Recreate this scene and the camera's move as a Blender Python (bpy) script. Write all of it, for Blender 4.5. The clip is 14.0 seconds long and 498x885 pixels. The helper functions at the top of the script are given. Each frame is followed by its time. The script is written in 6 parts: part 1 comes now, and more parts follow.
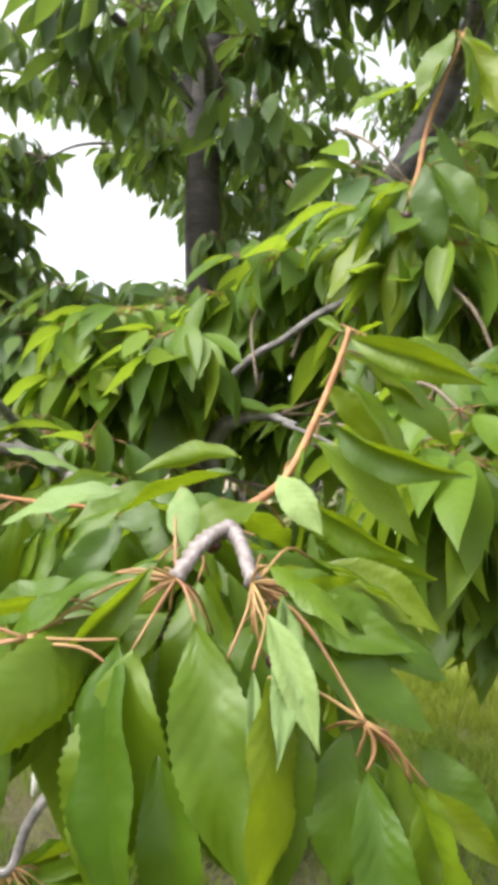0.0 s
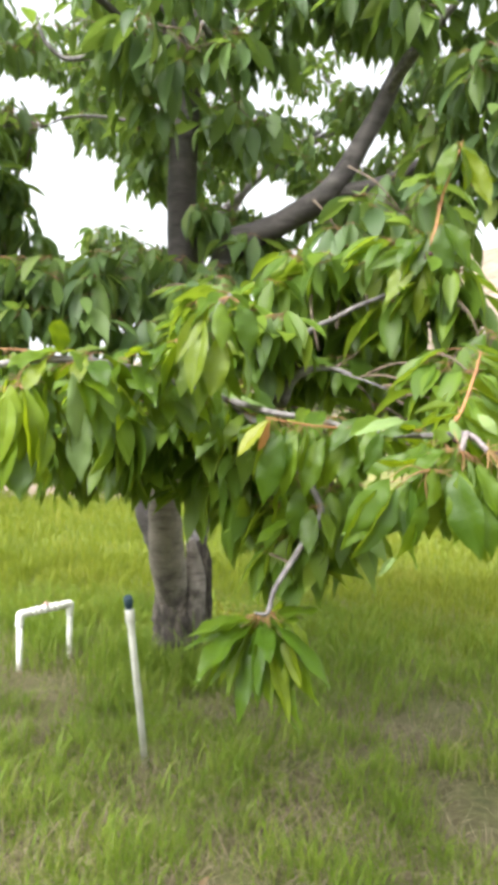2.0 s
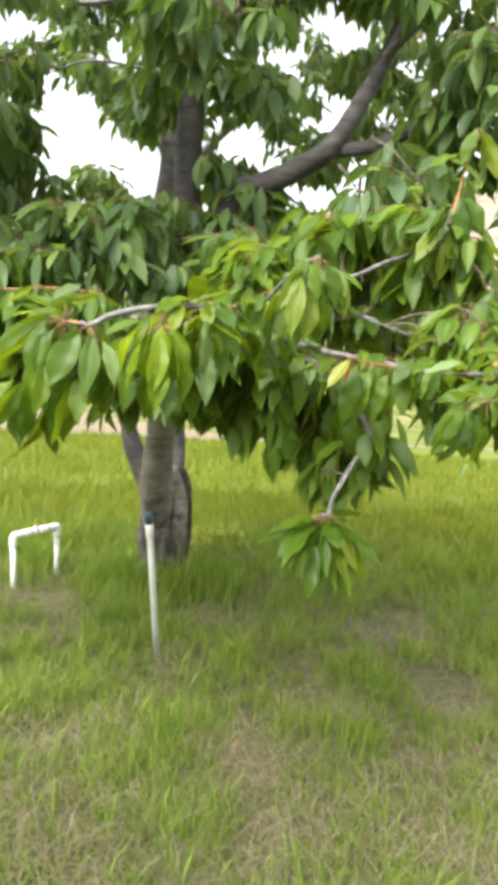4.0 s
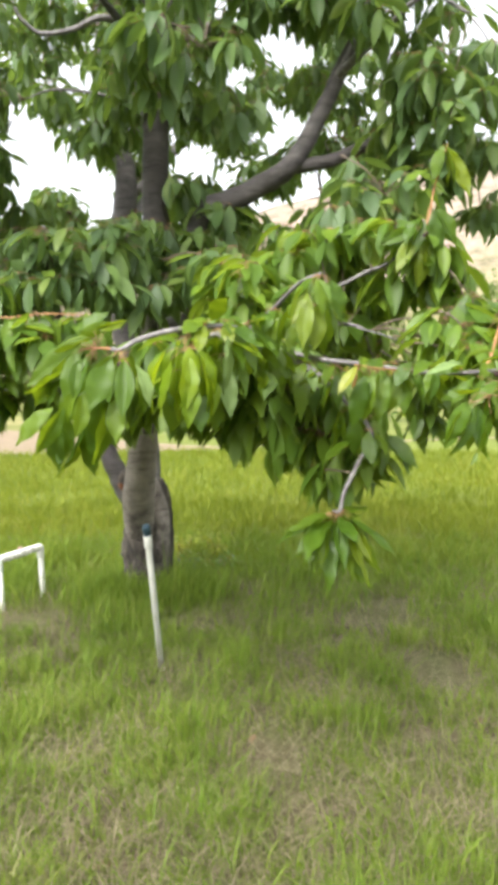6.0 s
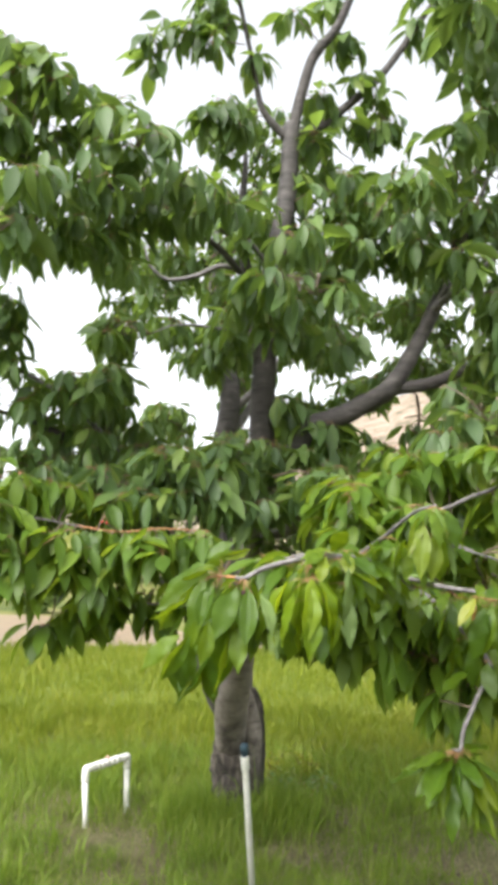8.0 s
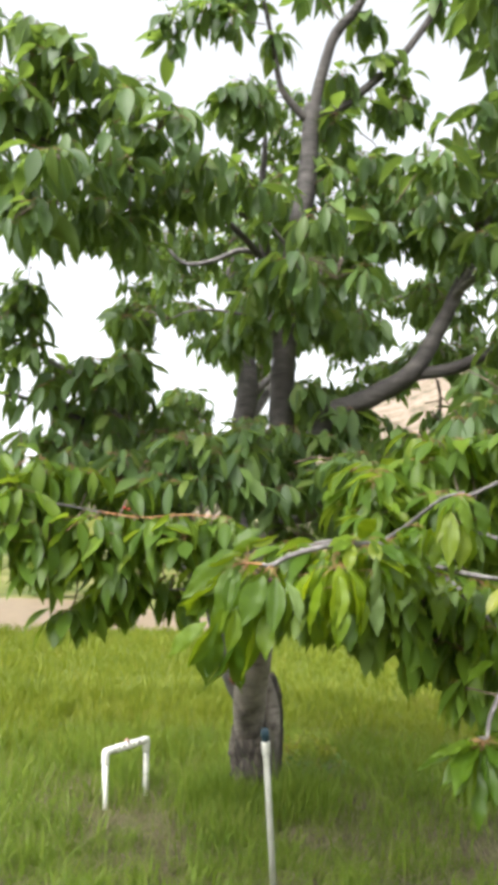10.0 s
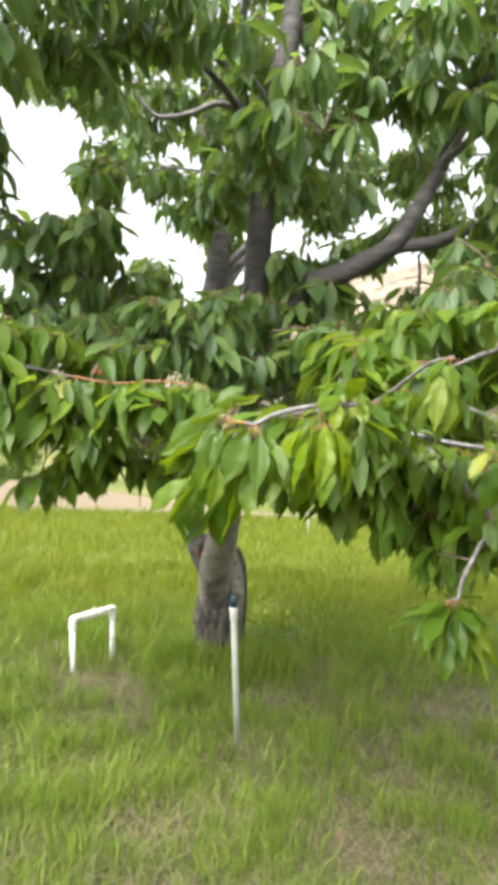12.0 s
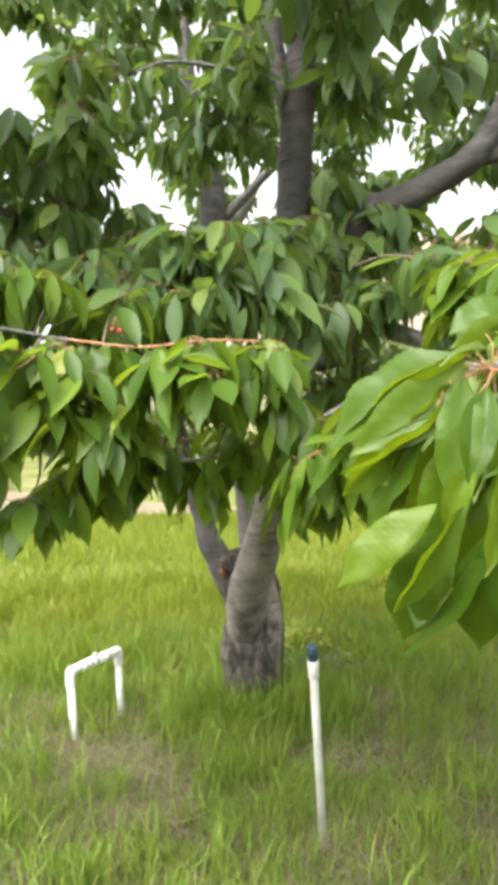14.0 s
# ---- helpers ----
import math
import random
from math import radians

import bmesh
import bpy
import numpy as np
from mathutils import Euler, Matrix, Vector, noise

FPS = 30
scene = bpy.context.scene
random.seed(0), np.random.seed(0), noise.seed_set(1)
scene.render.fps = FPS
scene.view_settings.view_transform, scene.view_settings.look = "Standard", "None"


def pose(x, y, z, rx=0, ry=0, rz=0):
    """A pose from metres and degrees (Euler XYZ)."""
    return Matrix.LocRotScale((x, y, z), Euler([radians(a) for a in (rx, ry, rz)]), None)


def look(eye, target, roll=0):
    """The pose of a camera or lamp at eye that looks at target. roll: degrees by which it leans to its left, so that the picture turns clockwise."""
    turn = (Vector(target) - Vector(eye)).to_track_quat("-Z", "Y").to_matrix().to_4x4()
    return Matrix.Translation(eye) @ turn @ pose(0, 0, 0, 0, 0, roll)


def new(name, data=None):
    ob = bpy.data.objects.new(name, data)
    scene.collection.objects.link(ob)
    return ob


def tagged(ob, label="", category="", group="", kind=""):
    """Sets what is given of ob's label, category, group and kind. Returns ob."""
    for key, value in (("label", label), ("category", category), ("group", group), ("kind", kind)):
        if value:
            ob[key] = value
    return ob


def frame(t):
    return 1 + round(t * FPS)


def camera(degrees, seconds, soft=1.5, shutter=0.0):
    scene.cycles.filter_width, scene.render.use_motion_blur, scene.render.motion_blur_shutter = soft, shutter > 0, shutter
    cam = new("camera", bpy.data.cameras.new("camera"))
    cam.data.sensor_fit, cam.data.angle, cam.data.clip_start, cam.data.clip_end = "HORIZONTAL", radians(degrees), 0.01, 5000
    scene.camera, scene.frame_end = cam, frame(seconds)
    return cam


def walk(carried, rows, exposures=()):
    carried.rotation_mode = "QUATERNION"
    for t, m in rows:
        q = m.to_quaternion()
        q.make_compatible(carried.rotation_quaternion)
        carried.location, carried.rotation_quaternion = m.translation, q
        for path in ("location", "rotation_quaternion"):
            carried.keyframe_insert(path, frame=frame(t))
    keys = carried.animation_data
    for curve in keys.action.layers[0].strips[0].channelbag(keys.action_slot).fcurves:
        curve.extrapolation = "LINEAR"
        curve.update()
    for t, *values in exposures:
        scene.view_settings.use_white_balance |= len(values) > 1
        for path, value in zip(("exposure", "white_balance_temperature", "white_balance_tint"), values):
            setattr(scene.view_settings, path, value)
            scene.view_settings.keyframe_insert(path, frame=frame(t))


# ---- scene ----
cam = camera(37.3, 14.0, soft=5.8)
PATH = [
    (0, (-0.014, 0.085, 1.647), (-0.084, 2.07, 1.873), 4.4),
    (0.5, (-0.193, -0.208, 1.636), (-0.094, 1.788, 1.718), 1.3),
    (1, (-0.331, -0.378, 1.62), (-0.211, 1.618, 1.68), 3.7),
    (1.5, (-0.552, -0.527, 1.58), (-0.168, 1.435, 1.631), 1.3),
    (2, (-0.76, -0.758, 1.591), (-0.374, 1.205, 1.613), 2.6),
    (2.5, (-0.914, -0.999, 1.595), (-0.575, 0.969, 1.496), 3.7),
    (3, (-1.039, -1.044, 1.576), (-0.607, 0.907, 1.488), 3.8),
    (5.5, (-1.567, -1.126, 1.541), (-0.832, 0.719, 1.306), 1.9),
    (6, (-1.572, -1.139, 1.557), (-0.826, 0.713, 1.443), -0.2),
    (6.5, (-1.631, -1.149, 1.606), (-0.958, 0.726, 1.782), 2.3),
    (7, (-1.682, -1.183, 1.654), (-1.108, 0.696, 2.024), 1.8),
    (7.5, (-1.699, -1.188, 1.662), (-1.161, 0.696, 2.059), 1.5),
    (10, (-1.742, -1.159, 1.668), (-1.254, 0.748, 2.025), 1.8),
    (10.5, (-1.749, -1.148, 1.639), (-1.23, 0.761, 1.929), 2.4),
    (11, (-1.745, -1.169, 1.636), (-1.153, 0.717, 1.936), 2.7),
    (11.5, (-1.761, -1.125, 1.606), (-1.221, 0.794, 1.766), 3.4),
    (12, (-1.775, -1.038, 1.584), (-1.165, 0.866, 1.646), 2.9),
    (12.5, (-1.775, -0.754, 1.6), (-1.27, 1.165, 1.849), -0.6),
    (13, (-1.74, -0.487, 1.583), (-1.174, 1.427, 1.709), 1.6),
    (13.5, (-1.801, -0.168, 1.571), (-1.145, 1.712, 1.763), 0.4),
    (14, (-1.827, 0.191, 1.598), (-1.11, 2.057, 1.64), -1.0),
]
walk(cam, [(t, look(eye, target, roll)) for t, eye, target, roll in PATH],
     exposures=[(0, 1.85), (0.5, 2.03), (2.0, 2.04), (5.8, 1.98), (6.5, 2.0), (7.0, 1.9), (7.6, 1.78), (10.0, 1.66), (10.6, 1.73), (11.0, 1.8), (12.0, 1.97), (14.0, 2.14)])

# ---- light: bright overcast sky, soft sun behind on the left ----
SUN_UP, SUN_ROUND = 50.0, 232.0
world = bpy.data.worlds.new("overcast_sky")
scene.world = world
world.use_nodes = True
wn, wl = world.node_tree.nodes, world.node_tree.links
sky = wn.new("ShaderNodeTexSky")
sky.sky_type, sky.sun_disc = "NISHITA", False
sky.sun_elevation, sky.sun_rotation = radians(SUN_UP), radians(SUN_ROUND)
sky.dust_density, sky.air_density = 4.0, 1.0
pale = wn.new("ShaderNodeHueSaturation")
pale.inputs["Saturation"].default_value = 0.15
pale.inputs["Value"].default_value = 1.0
wl.new(sky.outputs[0], pale.inputs["Color"])
wl.new(pale.outputs[0], wn["Background"].inputs["Color"])
wn["Background"].inputs["Strength"].default_value = 0.15
sun = new("sun", bpy.data.lights.new("sun", "SUN"))
sun.data.energy, sun.data.angle, sun.data.color = 1.3, radians(45), (1.0, 0.96, 0.9)
_r, _e = radians(SUN_ROUND), radians(SUN_UP)
sun.matrix_world = look((0, 0, 30), (-30 * math.sin(_r) * math.cos(_e), -30 * math.cos(_r) * math.cos(_e), 30 - 30 * math.sin(_e)))


# ---- materials ----
def mat(name, rough=0.6, metal=0.0, spec=0.5):
    m = bpy.data.materials.new(name)
    m.use_nodes = True
    p = m.node_tree.nodes["Principled BSDF"]
    p.inputs["Roughness"].default_value = rough
    p.inputs["Metallic"].default_value = metal
    p.inputs["Specular IOR Level"].default_value = spec
    return m, m.node_tree.nodes, m.node_tree.links, p


def ramp(nodes, links, src, stops):
    r = nodes.new("ShaderNodeValToRGB")
    while len(r.color_ramp.elements) < len(stops):
        r.color_ramp.elements.new(0.5)
    for e, (at, c) in zip(r.color_ramp.elements, stops):
        e.position, e.color = at, (*c, 1)
    links.new(src, r.inputs[0])
    return r.outputs[0]


def noise_tex(nodes, links, scale, detail=4.0, rough=0.6, coord="Object", stretch=None):
    tc = nodes.new("ShaderNodeTexCoord")
    n = nodes.new("ShaderNodeTexNoise")
    n.inputs["Scale"].default_value, n.inputs["Detail"].default_value, n.inputs["Roughness"].default_value = scale, detail, rough
    src = tc.outputs[coord]
    if stretch:
        mp = nodes.new("ShaderNodeMapping")
        mp.inputs["Scale"].default_value = stretch
        links.new(src, mp.inputs[0])
        src = mp.outputs[0]
    links.new(src, n.inputs["Vector"])
    return n.outputs["Fac"]


def math_node(nodes, links, op, a, b=None, c=None):
    n = nodes.new("ShaderNodeMath")
    n.operation = op
    for k, v in enumerate((a, b, c)):
        if v is None:
            continue
        if isinstance(v, (int, float)):
            n.inputs[k].default_value = v
        else:
            links.new(v, n.inputs[k])
    return n.outputs[0]


def mix_col(nodes, links, fac, a, b, mode="MIX"):
    n = nodes.new("ShaderNodeMix")
    n.data_type, n.blend_type = "RGBA", mode
    for socket, v in ((n.inputs["Factor"], fac), (n.inputs[6], a), (n.inputs[7], b)):
        if isinstance(v, (int, float)):
            socket.default_value = v
        elif isinstance(v, tuple):
            socket.default_value = (*v, 1)
        else:
            links.new(v, socket)
    return n.outputs[2]


def bump(nodes, links, p, height, strength=0.3, dist=0.01):
    b = nodes.new("ShaderNodeBump")
    b.inputs["Strength"].default_value, b.inputs["Distance"].default_value = strength, dist
    links.new(height, b.inputs["Height"])
    links.new(b.outputs[0], p.inputs["Normal"])


def leaf_material(name, dark, mid, light, see_through, glow=0.36, gloss=0.36, relief=1.0):
    """A leaf: glossy blade with pinnate veins in UV space, light through it, each leaf of its own green."""
    m, n, l, p = mat(name, gloss, spec=0.33)
    geo, info = n.new("ShaderNodeNewGeometry"), n.new("ShaderNodeObjectInfo")
    rnd = math_node(n, l, "FRACT", math_node(n, l, "ADD", geo.outputs["Random Per Island"], info.outputs["Random"]))
    base = ramp(n, l, rnd, [(0.0, dark), (0.5, mid), (0.93, light), (1.0, (light[0] * 1.35, light[1] * 1.12, light[2]))])
    blot = noise_tex(n, l, 14.0, 3.0)
    base = mix_col(n, l, math_node(n, l, "MULTIPLY", blot, 0.45), base, (dark[0] * 0.8, dark[1] * 0.85, dark[2] * 0.8))
    uv = n.new("ShaderNodeUVMap")
    sep = n.new("ShaderNodeSeparateXYZ")
    l.new(uv.outputs[0], sep.inputs[0])
    side = math_node(n, l, "ABSOLUTE", math_node(n, l, "SUBTRACT", sep.outputs[0], 0.5))
    slant = math_node(n, l, "SUBTRACT", sep.outputs[1], math_node(n, l, "MULTIPLY", side, 0.42))
    wave = math_node(n, l, "SINE", math_node(n, l, "MULTIPLY", slant, 62.0))
    rib = math_node(n, l, "POWER", math_node(n, l, "MULTIPLY_ADD", wave, 0.5, 0.5), 6.0)
    midrib = math_node(n, l, "LESS_THAN", side, 0.018)
    vein = math_node(n, l, "MAXIMUM", math_node(n, l, "MULTIPLY", rib, 0.5), midrib)
    base = mix_col(n, l, math_node(n, l, "MULTIPLY", vein, 0.1 * relief), base, (light[0] * 1.5, light[1] * 1.25, light[2] * 1.6))
    l.new(base, p.inputs["Base Color"])
    fine = noise_tex(n, l, 90.0, 2.0)
    height = math_node(n, l, "MULTIPLY_ADD", fine, 0.25, math_node(n, l, "MULTIPLY", math_node(n, l, "MULTIPLY_ADD", wave, 0.5, 0.5), -0.7))
    bump(n, l, p, height, 0.13 * relief, 0.003)
    l.new(math_node(n, l, "MULTIPLY_ADD", blot, 0.25, gloss - 0.1), p.inputs["Roughness"])
    tr = n.new("ShaderNodeBsdfTranslucent")
    l.new(mix_col(n, l, 0.55, base, see_through), tr.inputs[0])
    mx = n.new("ShaderNodeMixShader")
    mx.inputs[0].default_value = glow
    l.new(p.outputs[0], mx.inputs[1])
    l.new(tr.outputs[0], mx.inputs[2])
    l.new(mx.outputs[0], n["Material Output"].inputs[0])
    return m


LEAF = leaf_material("cherry_leaf", (0.058, 0.102, 0.04), (0.09, 0.155, 0.048), (0.135, 0.208, 0.05), (0.31, 0.45, 0.045), 0.4, 0.42)
# same leaf, yellower: the stronger light on the low boughs is put into colour
LEAF_LIT = leaf_material("lit_cherry_leaf", (0.05, 0.1, 0.014), (0.088, 0.16, 0.018), (0.15, 0.235, 0.022), (0.36, 0.48, 0.025), 0.45, 0.4)
LEAF_NEAR = leaf_material("glossy_cherry_leaf", (0.038, 0.084, 0.006), (0.07, 0.132, 0.008), (0.122, 0.19, 0.01), (0.36, 0.47, 0.008), 0.42, 0.38, 0.95)
LEAF_FAR = leaf_material("far_leaf", (0.06, 0.105, 0.025), (0.1, 0.155, 0.036), (0.15, 0.215, 0.05), (0.24, 0.34, 0.05), 0.35, 0.55)
LEAF_YELLOW = leaf_material("yellowing_leaf", (0.13, 0.19, 0.015), (0.17, 0.21, 0.018), (0.23, 0.23, 0.02), (0.45, 0.45, 0.03))
LEAF_LIME = leaf_material("lime_green_leaf", (0.1, 0.17, 0.008), (0.14, 0.22, 0.01), (0.19, 0.27, 0.012), (0.5, 0.6, 0.01), 0.5, 0.4, 1.4)
LEAF_RUST = leaf_material("rusty_leaf", (0.3, 0.13, 0.04), (0.38, 0.17, 0.05), (0.45, 0.25, 0.08), (0.5, 0.25, 0.06), 0.3, 0.5)
LEAF_DRY = leaf_material("dry_leaf", (0.12, 0.07, 0.035), (0.2, 0.13, 0.07), (0.3, 0.21, 0.12), (0.3, 0.2, 0.1), 0.15, 0.7)
LEAF_PALE = leaf_material("pale_leaf_underside", (0.13, 0.2, 0.06), (0.17, 0.25, 0.08), (0.22, 0.3, 0.1), (0.3, 0.42, 0.08), 0.3, 0.55)


def bark_material(name, k):
    """Cherry bark: grey-brown, clouded, with dark cross lines and lighter scuffed bands."""
    m, n, l, p = mat(name, 0.75)
    rings = noise_tex(n, l, 6.0, 6.0, 0.65, stretch=(1.0, 1.0, 2.6))
    blot = noise_tex(n, l, 3.0, 5.0)
    lines = noise_tex(n, l, 10.0, 5.0, 0.65, stretch=(0.6, 0.6, 4.2))
    col = ramp(n, l, rings, [(at, (c * k, c * 0.9 * k, c * 0.85 * k)) for at, c in ((0.25, 0.045), (0.42, 0.12), (0.6, 0.2), (0.85, 0.29))])
    col = mix_col(n, l, ramp(n, l, blot, [(0.42, (0, 0, 0)), (0.62, (0.75, 0.75, 0.75))]), col, (0.085 * k, 0.072 * k, 0.066 * k))
    col = mix_col(n, l, 0.8, col, ramp(n, l, lines, [(0.36, (0.35, 0.33, 0.32)), (0.46, (0.9, 0.9, 0.9)), (0.62, (1.0, 1.0, 1.0)), (0.75, (1.0, 1.0, 1.0))]), "MULTIPLY")
    l.new(col, p.inputs["Base Color"])
    grain = noise_tex(n, l, 40.0, 4.0, 0.7, stretch=(1.0, 1.0, 4.0))
    bump(n, l, p, math_node(n, l, "ADD", math_node(n, l, "ADD", rings, lines), math_node(n, l, "MULTIPLY", grain, 0.5)), 0.65, 0.018)
    return m


def twig_material(name, c1, c2, scale=30.0):
    m, n, l, p = mat(name, 0.6)
    f = noise_tex(n, l, scale, 4.0)
    l.new(ramp(n, l, f, [(0.3, c1), (0.7, c2)]), p.inputs["Base Color"])
    bump(n, l, p, noise_tex(n, l, scale * 5, 2.0), 0.4, 0.002)
    return m


# k well under 1 puts the crown's shade on upper wood into the colour
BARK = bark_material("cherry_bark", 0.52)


def trunk_material():
    """Old rough furrowed bark round the foot that breaks up into smooth pale banded bark."""
    m, n, l, p = mat("trunk_bark", 0.8)
    tc = n.new("ShaderNodeTexCoord")
    sep = n.new("ShaderNodeSeparateXYZ")
    l.new(tc.outputs["Object"], sep.inputs[0])
    f = noise_tex(n, l, 14.0, 6.0, 0.7, stretch=(1.6, 1.6, 0.45))
    rough = ramp(n, l, f, [(0.35, (0.022, 0.018, 0.016)), (0.52, (0.075, 0.062, 0.053)), (0.72, (0.15, 0.128, 0.11))])
    bands = noise_tex(n, l, 9.0, 5.0, 0.6, stretch=(0.6, 0.6, 4.5))
    cloud = noise_tex(n, l, 5.0, 5.0, 0.65)
    lines = ramp(n, l, bands, [(0.32, (0.3, 0.28, 0.26)), (0.4, (0.75, 0.73, 0.71)), (0.5, (0.95, 0.94, 0.93)), (0.6, (1.0, 1.0, 1.0))])
    smooth = mix_col(n, l, 0.85, ramp(n, l, cloud, [(0.3, (0.115, 0.1, 0.086)), (0.5, (0.215, 0.19, 0.165)), (0.7, (0.295, 0.265, 0.235))]), lines, "MULTIPLY")
    speck = ramp(n, l, noise_tex(n, l, 70.0, 4.0, 0.75), [(0.35, (0.62, 0.6, 0.57)), (0.6, (1.0, 1.0, 1.0))])
    smooth = mix_col(n, l, 0.8, smooth, speck, "MULTIPLY")
    edge = math_node(n, l, "ADD", sep.outputs[2], math_node(n, l, "MULTIPLY_ADD", noise_tex(n, l, 5.0, 5.0, 0.7), 1.1, -0.55))
    share = n.new("ShaderNodeMapRange")
    share.inputs[1].default_value, share.inputs[2].default_value = 0.46, 0.66
    l.new(edge, share.inputs[0])
    l.new(mix_col(n, l, share.outputs[0], rough, smooth), p.inputs["Base Color"])
    height = math_node(n, l, "MULTIPLY", math_node(n, l, "SUBTRACT", 1.25, share.outputs[0]), f)
    bump(n, l, p, math_node(n, l, "MULTIPLY_ADD", bands, 0.12, height), 0.9, 0.03)
    return m


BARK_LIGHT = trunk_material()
def furrowed_material():
    m, n, l, p = mat("rough_dark_bark", 0.85)
    f = noise_tex(n, l, 14.0, 6.0, 0.7, stretch=(1.6, 1.6, 0.45))
    g = noise_tex(n, l, 45.0, 4.0, 0.7)
    l.new(ramp(n, l, f, [(0.36, (0.01, 0.008, 0.006)), (0.5, (0.042, 0.034, 0.026)), (0.6, (0.1, 0.084, 0.066)), (0.72, (0.17, 0.15, 0.122))]), p.inputs["Base Color"])
    bump(n, l, p, math_node(n, l, "MULTIPLY_ADD", g, 0.4, f), 1.0, 0.04)
    return m


BARK_DARK = furrowed_material()
BRANCH = twig_material("grey_branch_bark", (0.06, 0.054, 0.052), (0.22, 0.205, 0.2), 45.0)
SPUR_BARK = twig_material("ringed_spur_bark", (0.09, 0.065, 0.055), (0.27, 0.24, 0.24), 120.0)
TWIG_BROWN = twig_material("brown_twig_bark", (0.07, 0.052, 0.035), (0.17, 0.125, 0.085), 30.0)
TWIG_RED = twig_material("red_brown_shoot", (0.25, 0.1, 0.042), (0.4, 0.21, 0.08), 40.0)
RUST = twig_material("rusty_heartwood", (0.06, 0.025, 0.012), (0.16, 0.062, 0.025), 60.0)
PETIOLE = twig_material("leaf_stalk", (0.22, 0.085, 0.045), (0.28, 0.19, 0.065), 25.0)
FRUIT = twig_material("dark_cherry_skin", (0.02, 0.005, 0.007), (0.05, 0.009, 0.012), 60.0)
FRUIT.node_tree.nodes["Principled BSDF"].inputs["Roughness"].default_value = 0.45
FRUIT_RED = twig_material("red_cherry_skin", (0.25, 0.015, 0.012), (0.4, 0.04, 0.025), 30.0)
FRUIT_RED.node_tree.nodes["Principled BSDF"].inputs["Roughness"].default_value = 0.25


def pvc_material():
    m, n, l, p = mat("weathered_white_pvc", 0.4)
    f = noise_tex(n, l, 9.0, 5.0)
    l.new(ramp(n, l, f, [(0.3, (0.45, 0.46, 0.38)), (0.46, (0.6, 0.6, 0.55)), (0.65, (0.68, 0.675, 0.64))]), p.inputs["Base Color"])
    bump(n, l, p, noise_tex(n, l, 60.0, 2.0), 0.15, 0.002)
    return m


PVC = pvc_material()
CAP = twig_material("dark_blue_grey_plastic", (0.012, 0.032, 0.048), (0.024, 0.062, 0.088), 30.0)
VALVE_RED = twig_material("faded_red_plastic", (0.42, 0.24, 0.19), (0.55, 0.38, 0.32), 30.0)


def ground_material():
    """Orchard floor: soil, straw and thatch; greener in patches; tan dry grass on the far hill; a pale dirt track."""
    m, n, l, p = mat("orchard_ground", 0.95, spec=0.2)
    tc = n.new("ShaderNodeTexCoord")
    sep = n.new("ShaderNodeSeparateXYZ")
    l.new(tc.outputs["Object"], sep.inputs[0])
    patch, fine = noise_tex(n, l, 0.9, 5.0, 0.6), noise_tex(n, l, 16.0, 6.0, 0.75)
    litter = noise_tex(n, l, 75.0, 5.0, 0.8)
    soil = ramp(n, l, math_node(n, l, "MULTIPLY_ADD", litter, 0.55, math_node(n, l, "MULTIPLY", fine, 0.45)), [(0.36, (0.03, 0.023, 0.014)), (0.48, (0.095, 0.076, 0.046)), (0.58, (0.18, 0.148, 0.095)), (0.68, (0.29, 0.25, 0.17))])
    green = ramp(n, l, fine, [(0.3, (0.045, 0.05, 0.018)), (0.7, (0.12, 0.125, 0.045))])
    near = mix_col(n, l, ramp(n, l, patch, [(0.42, (0, 0, 0)), (0.56, (1, 1, 1))]), soil, green)
    far_green = ramp(n, l, fine, [(0.3, (0.085, 0.115, 0.016)), (0.7, (0.16, 0.19, 0.035))])
    swath = ramp(n, l, noise_tex(n, l, 0.16, 5.0, 0.65), [(0.35, (0.055, 0.075, 0.018)), (0.5, (0.125, 0.14, 0.035)), (0.66, (0.24, 0.215, 0.095))])
    f_slope = n.new("ShaderNodeMapRange")
    f_slope.inputs[1].default_value, f_slope.inputs[2].default_value = 24.0, 42.0
    l.new(sep.outputs[1], f_slope.inputs[0])
    far_green = mix_col(n, l, f_slope.outputs[0], far_green, swath)
    f_far = n.new("ShaderNodeMapRange")
    f_far.inputs[1].default_value, f_far.inputs[2].default_value = 5.0, 10.0
    l.new(sep.outputs[1], f_far.inputs[0])
    col = mix_col(n, l, f_far.outputs[0], near, far_green)
    hill = n.new("ShaderNodeMapRange")
    hill.inputs[1].default_value, hill.inputs[2].default_value = 85.0, 125.0
    l.new(sep.outputs[1], hill.inputs[0])
    scrub = noise_tex(n, l, 0.22, 8.0, 0.78)
    tan = ramp(n, l, scrub, [(0.36, (0.085, 0.08, 0.05)), (0.47, (0.2, 0.16, 0.12)), (0.56, (0.25, 0.2, 0.155)), (0.68, (0.32, 0.26, 0.21))])
    col = mix_col(n, l, hill.outputs[0], col, tan)
    l.new(col, p.inputs["Base Color"])
    bump(n, l, p, fine, 0.7, 0.03)
    return m


GROUND = ground_material()
DIRT = twig_material("sandy_dirt", (0.14, 0.1, 0.054), (0.215, 0.158, 0.09), 1.5)


